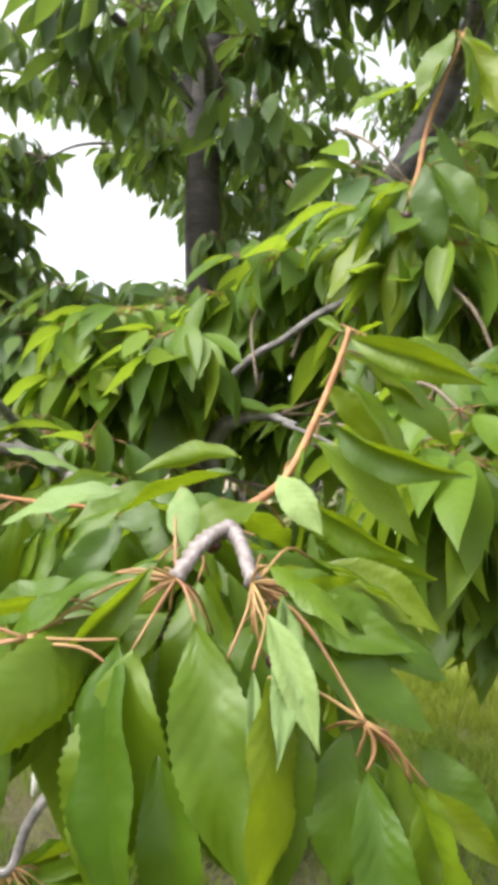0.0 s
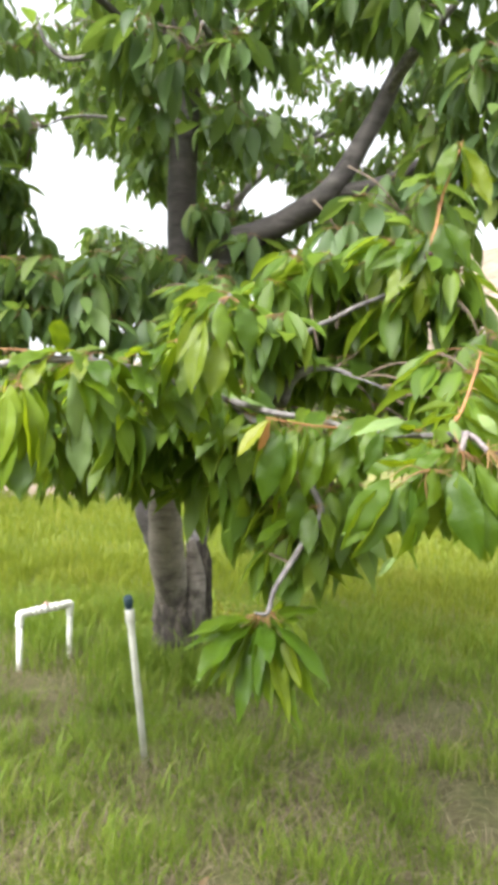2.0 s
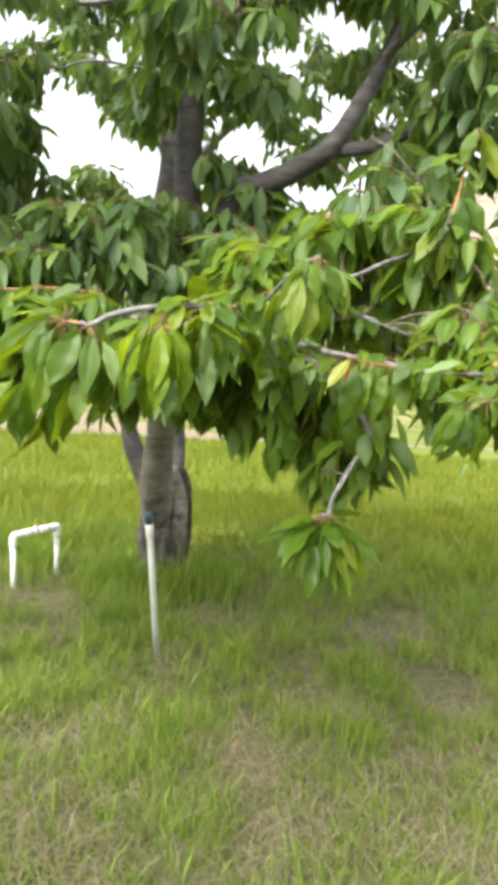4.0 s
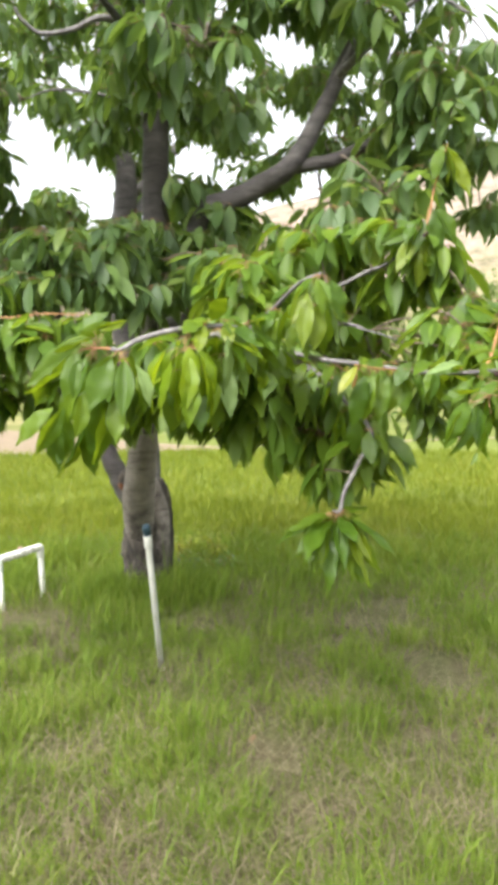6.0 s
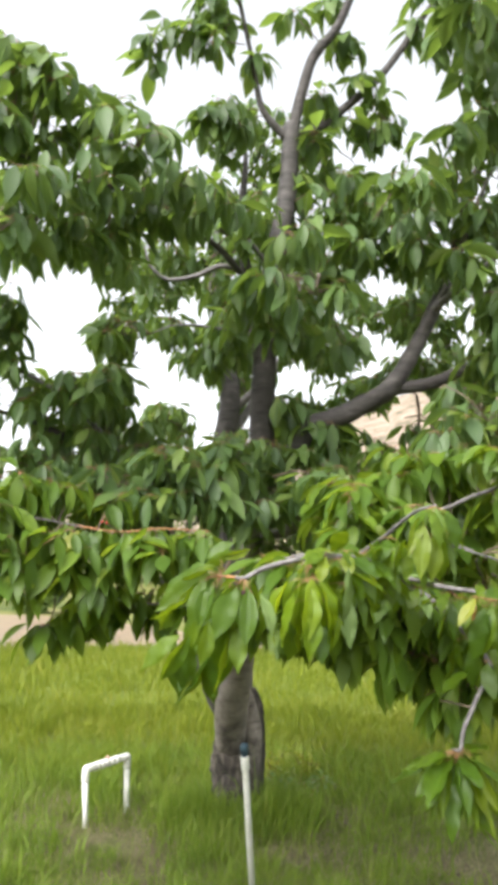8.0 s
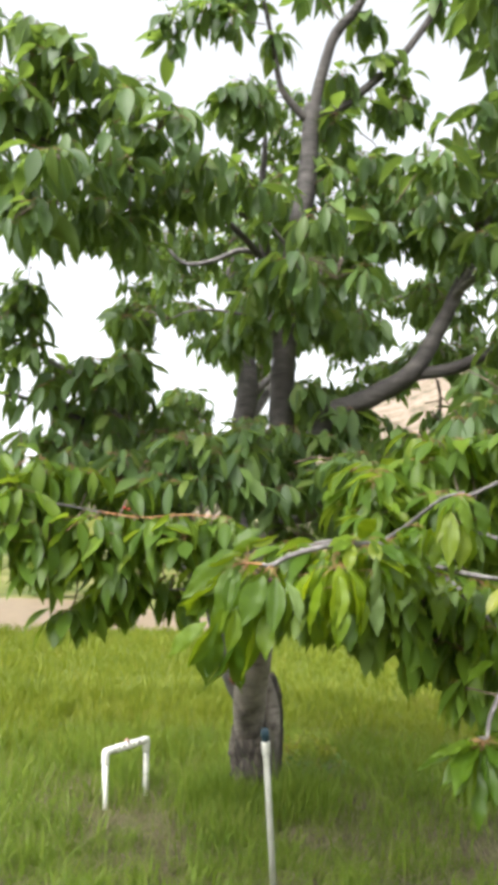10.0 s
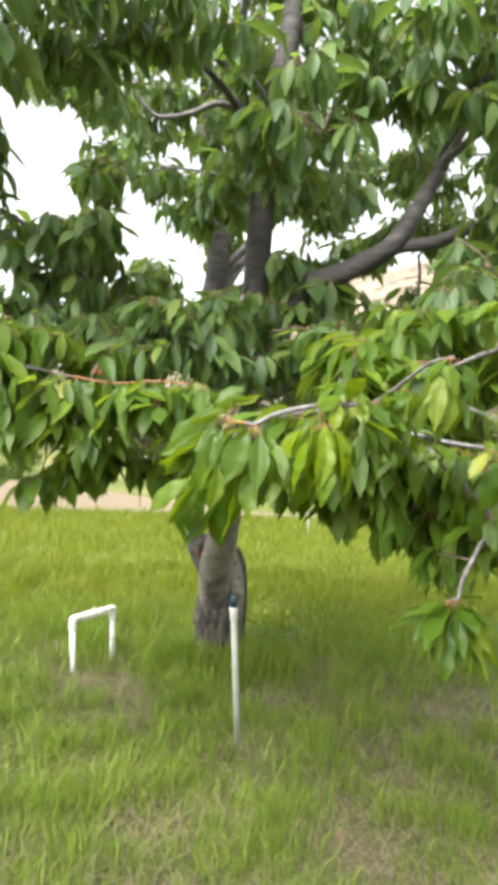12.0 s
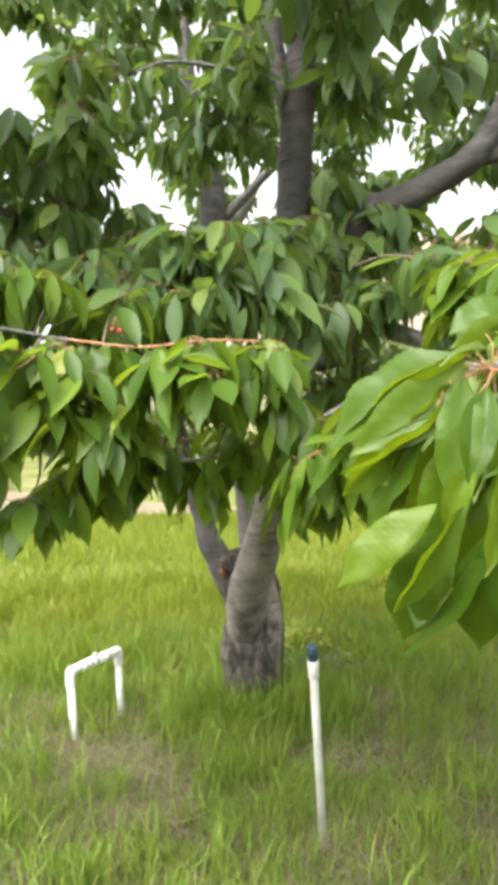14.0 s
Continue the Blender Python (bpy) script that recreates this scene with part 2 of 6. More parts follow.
def grass_material(name, stops, see):
    m, n, l, p = mat(name, 0.55, spec=0.3)
    geo = n.new("ShaderNodeNewGeometry")
    big = noise_tex(n, l, 1.3, 4.0, 0.7)
    f = math_node(n, l, "MULTIPLY_ADD", geo.outputs["Random Per Island"], 0.7, math_node(n, l, "ADD", math_node(n, l, "MULTIPLY_ADD", big, 1.05, -0.74), math_node(n, l, "MULTIPLY", noise_tex(n, l, 0.45, 3.0, 0.6), 0.75)))
    col = ramp(n, l, f, stops)
    l.new(col, p.inputs["Base Color"])
    tr = n.new("ShaderNodeBsdfTranslucent")
    l.new(mix_col(n, l, 0.5, col, see), tr.inputs[0])
    mx = n.new("ShaderNodeMixShader")
    mx.inputs[0].default_value = 0.4
    l.new(p.outputs[0], mx.inputs[1])
    l.new(tr.outputs[0], mx.inputs[2])
    l.new(mx.outputs[0], n["Material Output"].inputs[0])
    return m


GRASS = grass_material("meadow_grass", [(0.0, (0.072, 0.122, 0.014)), (0.38, (0.112, 0.18, 0.018)), (0.78, (0.172, 0.234, 0.03)), (0.93, (0.22, 0.245, 0.055)), (1.0, (0.33, 0.3, 0.14))], (0.25, 0.36, 0.022))
GRASS_FAR = grass_material("tall_meadow_grass", [(0.0, (0.075, 0.113, 0.007)), (0.38, (0.122, 0.163, 0.01)), (0.8, (0.182, 0.213, 0.016)), (1.0, (0.28, 0.255, 0.06))], (0.23, 0.295, 0.018))
STRAW = grass_material("dry_straw", [(0.0, (0.095, 0.08, 0.042)), (0.5, (0.19, 0.165, 0.095)), (1.0, (0.34, 0.3, 0.185))], (0.24, 0.22, 0.1))


# ---- building helpers ----
def mesh_object(name, verts, faces, materials, parent=None, smooth=True, uvs=None, face_mats=None, label=""):
    me = bpy.data.meshes.new(name)
    me.from_pydata([tuple(v) for v in verts] if not isinstance(verts, np.ndarray) else verts.tolist(), [], faces if isinstance(faces, list) else faces.tolist())
    for m in materials:
        me.materials.append(m)
    if face_mats is not None:
        me.polygons.foreach_set("material_index", np.asarray(face_mats, dtype=np.int32))
    if smooth:
        me.polygons.foreach_set("use_smooth", np.ones(len(me.polygons), dtype=bool))
    if uvs is not None:
        layer = me.uv_layers.new(name="UVMap")
        idx = np.empty(len(me.loops), dtype=np.int32)
        me.loops.foreach_get("vertex_index", idx)
        layer.data.foreach_set("uv", np.asarray(uvs, dtype=np.float32)[idx].ravel())
    me.update()
    ob = new(name, me)
    ob.parent = parent
    if label:
        tagged(ob, label)
    return ob


def part(name, bm, material, parent, label=""):
    me = bpy.data.meshes.new(name)
    bm.to_mesh(me)
    bm.free()
    me.materials.append(material)
    ob = new(name, me)
    ob.parent = parent
    if label:
        tagged(ob, label)
    return ob


def spline(points, steps=6):
    """Catmull-Rom through points (rows of any length)."""
    p = np.asarray(points, float)
    q = np.vstack([2 * p[0] - p[1], p, 2 * p[-1] - p[-2]])
    out = []
    for i in range(1, len(q) - 2):
        for s in range(steps):
            t = s / steps
            a, b, c, d = q[i - 1], q[i], q[i + 1], q[i + 2]
            out.append(0.5 * (2 * b + (c - a) * t + (2 * a - 5 * b + 4 * c - d) * t * t + (3 * b - a - 3 * c + d) * t ** 3))
    out.append(p[-1])
    return np.array(out)


class Tubes:
    """Gathers tapered round tubes into one mesh."""

    def __init__(self):
        self.v, self.f = [], []

    def add(self, pts, radii, sides=8, knobs=0.0, rng=None):
        pts, radii = np.asarray(pts, float), np.asarray(radii, float)
        base = len(self.v)
        t = np.gradient(pts, axis=0)
        t /= np.linalg.norm(t, axis=1)[:, None] + 1e-9
        ref = np.array([0.31, 0.2, 0.93]) if abs(t[0][2]) < 0.9 else np.array([1.0, 0.1, 0.0])
        for i, (c, d, r) in enumerate(zip(pts, t, radii)):
            u = np.cross(d, ref)
            u /= np.linalg.norm(u) + 1e-9
            w = np.cross(d, u)
            ref = np.cross(u, d)
            for k in range(sides):
                a = 2 * math.pi * k / sides
                rr = r
                if knobs:
                    rr *= 1 + knobs * noise.noise(Vector(c * 9.0) + Vector((math.cos(a), math.sin(a), 0.3)) * 1.3) + 0.4 * knobs * noise.noise(Vector(c * 31.0) + Vector((math.cos(a), math.sin(a), 0)) * 2.6)
                self.v.append(tuple(c + rr * (math.cos(a) * u + math.sin(a) * w)))
        n = len(pts)
        for i in range(n - 1):
            for k in range(sides):
                a, b = base + i * sides + k, base + i * sides + (k + 1) % sides
                self.f.append((a, b, b + sides, a + sides))
        self.f.append(tuple(base + (n - 1) * sides + k for k in range(sides)))
        self.f.append(tuple(base + sides - 1 - k for k in range(sides)))

    def make(self, name, material, parent=None, label=""):
        return mesh_object(name, self.v, self.f, [material], parent, label=label)


def leaf_profile(u):
    """Half width of a cherry leaf along its length: broad, widest at the middle, drawn out to a short point."""
    return 0.5 * np.interp(u, [0, 0.05, 0.13, 0.25, 0.4, 0.53, 0.66, 0.78, 0.87, 0.94, 1.0], [0.0, 0.2, 0.47, 0.77, 0.97, 1.0, 0.88, 0.6, 0.31, 0.12, 0.0])


LEAF_U = np.array([0.0, 0.1, 0.27, 0.45, 0.62, 0.77, 0.9, 1.0])


def leaf_batch(base, way, up, length, width, fold, bend, heart=None):
    """Blades by the thousand: bases, ways and faces as rows. Gives vertices, quads and UVs."""
    n, k = len(base), len(LEAF_U)
    way = way / np.linalg.norm(way, axis=1)[:, None]
    up = up - (up * way).sum(1)[:, None] * way
    up /= np.linalg.norm(up, axis=1)[:, None] + 1e-9
    side = np.cross(way, up)
    u = LEAF_U[None, :, None]
    L = length[:, None, None]
    mid = base[:, None, :] + way[:, None, :] * L * u - up[:, None, :] * L * bend[:, None, None] * u ** 2
    w = leaf_profile(LEAF_U)[None, :, None] * (length * width)[:, None, None]
    lift = up[:, None, :] * (w * fold[:, None, None])
    verts = np.stack([mid - side[:, None, :] * w + lift, mid, mid + side[:, None, :] * w + lift], axis=2).reshape(-1, 3)
    quads = []
    for i in range(k - 1):
        for j in range(2):
            a = i * 3 + j
            quads.append((a, a + 1, a + 4, a + 3))
    quads = (np.array(quads)[None] + (np.arange(n) * k * 3)[:, None, None]).reshape(-1, 4)
    uv = np.stack([np.tile([0.0, 0.5, 1.0], k), np.repeat(LEAF_U, 3)], axis=1)
    return verts, quads, np.tile(uv, (n, 1))


def rosettes(rng, centres, count, size, up_bias=0.0):
    """Whorls of drooping leaves round spur ends. Gives the arrays for leaf_batch."""
    base, way, up, heart = [], [], [], []
    for c in centres:
        n = int(rng.integers(count[0], count[1] + 1))
        turn = rng.uniform(0, 6.28)
        for i in range(n):
            a = turn + 6.283 * i / n + rng.normal(0, 0.35)
            drop = rng.normal(-0.92 + up_bias, 0.45)
            out = np.array([math.cos(a), math.sin(a), 0.0])
            d = out * math.cos(drop) + np.array([0, 0, math.sin(drop)])
            f = -out * math.sin(drop) + np.array([0, 0, math.cos(drop)]) + rng.normal(0, 0.25, 3)
            stalk = rng.uniform(0.02, 0.05)
            base.append(c + out * stalk + np.array([0, 0, rng.normal(-0.008, 0.012)]))
            way.append(d)
            up.append(f + rng.normal(0, 0.2, 3))
            heart.append(c)
    n = len(base)
    length = rng.normal(size * 1.08, size * 0.18, n).clip(size * 0.55, size * 1.45)
    return np.array(base), np.array(way), np.array(up), length, rng.uniform(0.31, 0.41, n), rng.uniform(0.12, 0.75, n), rng.uniform(0.0, 0.45, n), np.array(heart)


def stalk_batch(base, heart, r):
    """Three-sided leaf stalks from each whorl's heart to its blades."""
    n = len(base)
    d = base - heart
    a = np.cross(d, np.array([0.3, 0.2, 0.9]))
    a /= np.linalg.norm(a, axis=1)[:, None] + 1e-9
    b = np.cross(d, a)
    b /= np.linalg.norm(b, axis=1)[:, None] + 1e-9
    ring = [a * math.cos(t) * r + b * math.sin(t) * r for t in (0.0, 2.094, 4.189)]
    v = np.stack([heart + k for k in ring] + [base + k * 0.8 for k in ring], axis=1).reshape(-1, 3)
    q = np.array([(0, 1, 4, 3), (1, 2, 5, 4), (2, 0, 3, 5)])
    return v, (q[None] + (np.arange(n) * 6)[:, None, None]).reshape(-1, 4)


# ---- ground, track and hill: one sheet to the horizon ----
def smooth01(a):
    a = min(max(a, 0.0), 1.0)
    return a * a * (3 - 2 * a)


def hill_angle(az):
    """How high the dry hill stands over the horizon, by compass angle to the right of straight ahead."""
    return 6.5 + 9.5 * smooth01((az + 2) / 36) + 1.5 * smooth01((az - 32) / 25) - 3.0 * smooth01((az - 70) / 40) - 3.0 * smooth01((-az - 25) / 40)


def ground_height(x, y):
    near = 1 - smooth01((math.hypot(x, y) - 10) / 8)
    z = 0.035 * noise.noise(Vector((x * 0.9, y * 0.9, 3.1))) * near + 0.012 * noise.noise(Vector((x * 4.0, y * 4.0, 7.7))) * near
    d = math.hypot(x, y)
    if y > 0:
        z += 0.075 * max(0.0, d - 47) * smooth01((y - 10) / 30) * (1 - smooth01((d - 95) / 90))
    if d > 70 and y > -40:
        az = math.degrees(math.atan2(x, y))
        top = 230 * math.tan(radians(hill_angle(az)))
        rise = smooth01((d - 85) / 150) * smooth01((y + 40) / 60)
        rough = 1 + 0.10 * noise.fractal(Vector((x * 0.012, y * 0.012, 1.7)), 0.8, 2.0, 5) * smooth01((d - 90) / 60)
        z += top * rise * rough
    return z


def axis_steps(lo, hi, n):
    s = np.linspace(-1, 1, n)
    s = np.sign(s) * (0.03 * np.abs(s) + 0.97 * np.abs(s) ** 4)
    return np.where(s < 0, -s * lo, s * hi)


def build_ground():
    xs, ys = axis_steps(-1500, 1500, 181), axis_steps(-1200, 1600, 181) + 3.0
    verts = [(x, y, ground_height(x, y)) for y in ys for x in xs]
    n = len(xs)
    faces = [(j * n + i, j * n + i + 1, (j + 1) * n + i + 1, (j + 1) * n + i) for j in range(len(ys) - 1) for i in range(n - 1)]
    ob = mesh_object("ground", verts, faces, [GROUND])
    return tagged(ob, "orchard ground of soil, thatch and green grass with a dry tan hill beyond", "ground", kind="structure")


build_ground()


def build_road():
    xs = np.linspace(-60, 60, 81)
    verts, faces = [], []
    for i, x in enumerate(xs):
        a = 20.7 + 0.1 * x + 0.7 * noise.noise(Vector((x * 0.25, 1, 0)))
        b = 45.0 + 0.1 * x + 1.2 * noise.noise(Vector((x * 0.2, 9, 0)))
        b = a + (b - a) * (1 - 0.97 * smooth01((x + 1.5) / 9))
        for k in range(5):
            verts.append((x, a + (b - a) * k / 4, 0.012 + 0.03 * math.sin(math.pi * k / 4)))
    for i in range(len(xs) - 1):
        for k in range(4):
            q = i * 5 + k
            faces.append((q, q + 5, q + 6, q + 1))
    return tagged(mesh_object("dirt_road", verts, faces, [DIRT]), "pale sandy dirt track crossing behind the orchard grass", "road", kind="structure")


build_road()


# ---- grass ----
def blades(rng, n, place, tall, wide, lean):
    xy = place(rng, n)
    n = len(xy)
    z = np.array([ground_height(x, y) for x, y in xy])
    h = tall(rng, xy)
    a, b = rng.uniform(0, 6.283, n), rng.uniform(0, 6.283, n)
    side = np.stack([np.cos(a), np.sin(a), np.zeros(n)], 1) * (wide(xy) * rng.uniform(0.6, 1.3, n))[:, None]
    tip = np.stack([np.cos(b), np.sin(b), np.zeros(n)], 1) * (h * np.abs(rng.normal(lean, 0.28, n)))[:, None]
    foot = np.stack([xy[:, 0], xy[:, 1], z - 0.005], 1)
    up = np.zeros((n, 3))
    up[:, 2] = h
    v = np.stack([foot - side, foot + side, foot + side * 0.75 + up * 0.55 + tip * 0.32, foot - side * 0.75 + up * 0.55 + tip * 0.32, foot + up * 0.92 + tip], 1)
    i = np.arange(n) * 5
    quads = np.stack([i, i + 1, i + 2, i + 3], 1).tolist()
    tris = np.stack([i + 3, i + 2, i + 4], 1).tolist()
    return v.reshape(-1, 3), quads + tris


def bare(x, y):
    """How bare the soil lies: more under the low branches in front, less in the meadow behind."""
    f = 0.7 * noise.noise(Vector((x * 0.95 + 4.0, y * 0.95, 0.4))) + 0.7 * noise.noise(Vector((x * 2.6, y * 2.6, 5.0))) + 0.5 * noise.noise(Vector((x * 6.5, y * 6.5, 3.0)))
    spot = max(math.exp(-((x - cx) ** 2 + (y - cy) ** 2) / s) for cx, cy, s in ((-1.1, 4.25, 0.16), (0.08, 3.65, 0.2), (-1.12, 3.5, 0.08), (1.15, 3.3, 0.12), (0.68, 3.0, 0.05), (1.37, 3.6, 0.05), (0.9, 5.2, 0.1), (1.9, 5.6, 0.15), (0.54, 1.57, 0.07), (1.0, 2.3, 0.06), (0.25, 2.7, 0.04), (-0.72, 2.25, 0.05), (-0.35, 1.75, 0.04), (-0.9, 4.6, 0.05), (3.0, 8.6, 0.5)))
    return f - 0.07 * (y - 2.2) - 0.03 + 1.0 * spot + 0.12 * smooth01((x - 0.1) / 0.9) * (1 - smooth01((y - 3.6) / 1.5))


def wedge(lo, hi, keep):
    def place(rng, n):
        d = rng.uniform(lo ** 1.3, hi ** 1.3, n) ** (1 / 1.3)
        az = radians(20) + rng.uniform(-0.68, 0.62, n) + rng.normal(0, 0.07, n)
        x, y = -1.5 + d * np.sin(az), -1.2 + d * np.cos(az)
        ok = np.array([bare(a, b) < keep + rng.normal(0, 0.22) for a, b in zip(x, y)])
        return np.stack([x[ok], y[ok]], 1)
    return place


def grass_height(rng, xy):
    grow = np.clip((xy[:, 1] - 1.5) / 5.0, 0, 1)
    tuft = np.array([noise.noise(Vector((x * 2.3, y * 2.3, 8.0))) + 0.5 * noise.noise(Vector((x * 6.0, y * 6.0, 2.0))) for x, y in xy])
    worn = np.exp(-((xy[:, 0] + 1.15) ** 2 + (xy[:, 1] - 4.35) ** 2) / 0.22) + 1.2 * np.exp(-((xy[:, 0] + 1.27) ** 2 + (xy[:, 1] - 4.4) ** 2) / 0.05) + np.exp(-((xy[:, 0] + 0.45) ** 2 + (xy[:, 1] - 2.8) ** 2) / 0.08) + 1.1 * np.exp(-((xy[:, 0] - 0.08) ** 2 + (xy[:, 1] - 3.65) ** 2) / 0.16)
    foot = np.exp(-((xy[:, 0] + 0.25) ** 2 + (xy[:, 1] - 4.15) ** 2) / 0.1)
    return (1 - 0.65 * np.clip(worn, 0, 1) + 1.7 * foot) * (0.075 + 0.085 * grow + 0.13 * np.clip(tuft, -0.4, 1)).clip(0.035, 1) * rng.uniform(0.3, 1.65, len(xy))


def grass_width(xy):
    return 0.0026 + 0.00048 * np.clip(np.hypot(xy[:, 0] + 1.5, xy[:, 1] + 1.2) - 3, 0, 12)


def tufts(lo, hi, keep, size):
    """Places for blades in tufts: most stand close round a tuft's heart, some between."""
    hearts = wedge(lo, hi, keep)
    strays = wedge(lo, hi, keep + 0.2)

    def place(rng, n):
        h = hearts(rng, n // size * 2)
        pick = h[rng.integers(len(h), size=int(n * 0.62))]
        near = pick + rng.normal(0, 0.034, pick.shape) * (1 + 0.25 * np.clip(pick[:, 1:2] - 2, 0, 8))
        return np.vstack([near, strays(rng, n - len(near))])
    return place


def behind(rng, n):
    """The rest of the orchard floor round about, outside the dense wedge of grass."""
    d, az = 12 * rng.uniform(0, 1, n) ** 0.62, rng.uniform(0, 6.283, n)
    x, y = -0.8 + d * np.sin(az), 1.5 + d * np.cos(az)
    turn = np.arctan2(x + 1.5, y + 1.2) - radians(20)
    out = (np.abs((turn + math.pi) % (2 * math.pi) - math.pi) > 0.58 + rng.normal(0, 0.07, n)) & np.array([bare(a, b) < 0.35 for a, b in zip(x, y)])
    return np.stack([x[out], y[out]], 1)


def skirt(rng, n):
    """Round the tree's foot, thickest in front of it."""
    a, d = rng.uniform(0, 6.283, n), 0.16 + np.abs(rng.normal(0, 0.17, n))
    return np.stack([-0.15 + 1.25 * d * np.cos(a), 4.42 + d * np.sin(a)], 1)


def build_grass():
    rng = np.random.default_rng(11)
    verts, faces = [], []
    count = 0
    for lo, hi, n, keep, size in ((1.0, 5.0, 64000, 0.37, 20), (4.5, 8.0, 38000, 0.34, 18)):
        v, f = blades(rng, n, tufts(lo, hi, keep, size), grass_height, grass_width, 0.45)
        verts += v.tolist()
        faces += [tuple(i + count for i in q) for q in f]
        count += len(v)
    v, f = blades(rng, 11000, tufts(1.4, 8.0, 0.2, 18), lambda k, xy: k.uniform(0.12, 0.34, len(xy)) * np.clip(xy[:, 1] / 4.0, 0.5, 1.0), lambda xy: np.full(len(xy), 0.0044), 0.6)
    verts += v.tolist()
    faces += [tuple(i + count for i in q) for q in f]
    count += len(v)
    v, f = blades(rng, 3600, skirt, lambda k, xy: k.uniform(0.1, 0.36, len(xy)), lambda xy: np.full(len(xy), 0.0045), 0.35)
    verts += v.tolist()
    faces += [tuple(i + count for i in q) for q in f]
    ob = mesh_object("orchard_grass", verts, faces, [GRASS], smooth=False)
    tagged(ob, "uneven green grass in tufts under the cherry tree", "grass", kind="stuff")
    verts, faces, count = [], [], 0
    for lo, hi, n, keep, size in ((6.8, 11.0, 46000, 0.6, 14), (10.5, 22.5, 60000, 1.2, 10)):
        v, f = blades(rng, n, tufts(lo, hi, keep, size), grass_height, grass_width, 0.45)
        verts += v.tolist()
        faces += [tuple(i + count for i in q) for q in f]
        count += len(v)
    ob = mesh_object("meadow_grass", verts, faces, [GRASS_FAR], smooth=False)
    tagged(ob, "tall yellow-green meadow grass behind the cherry tree", "grass", kind="stuff")
    v, f = blades(rng, 130000, behind, lambda k, xy: k.uniform(0.04, 0.19, len(xy)), lambda xy: np.full(len(xy), 0.0055), 0.5)
    ob = mesh_object("trodden_grass", v, f, [GRASS], smooth=False)
    tagged(ob, "short trodden orchard grass all round the tree", "grass", kind="stuff")
    v, f = blades(rng, 76000, wedge(0.8, 8.5, 0.9), lambda r, xy: r.uniform(0.04, 0.2, len(xy)), lambda xy: np.full(len(xy), 0.002), 1.25)
    v[:, 2] = v[:, 2] * 0.6 + 0.006
    ob = mesh_object("dry_straw", v, f, [STRAW], smooth=False)
    tagged(ob, "dry straw and thatch lying between the green tufts", "dry grass", kind="stuff")


build_grass()


# ---- the cherry tree ----
tree = new("cherry_tree")
tree.location = (-0.2, 4.5, 0.0)
tagged(tree, "old sweet cherry tree with forked grey trunk and drooping green leaves", "tree")
TREE_AT = np.array([-0.2, 4.5, 0.0])
LINES = []


def tree_tube(name, rows, material, parent, sides=12, knobs=0.12, steps=6, label=""):
    """A bough of the tree from rows of x, y, z, radius in the world."""
    s = spline(rows, steps)
    if rows[0][3] > 0.004:
        LINES.append(s[:, :3])
    t = Tubes()
    t.add(s[:, :3] - TREE_AT, s[:, 3], sides, knobs)
    return t.make(name, material, parent, label)


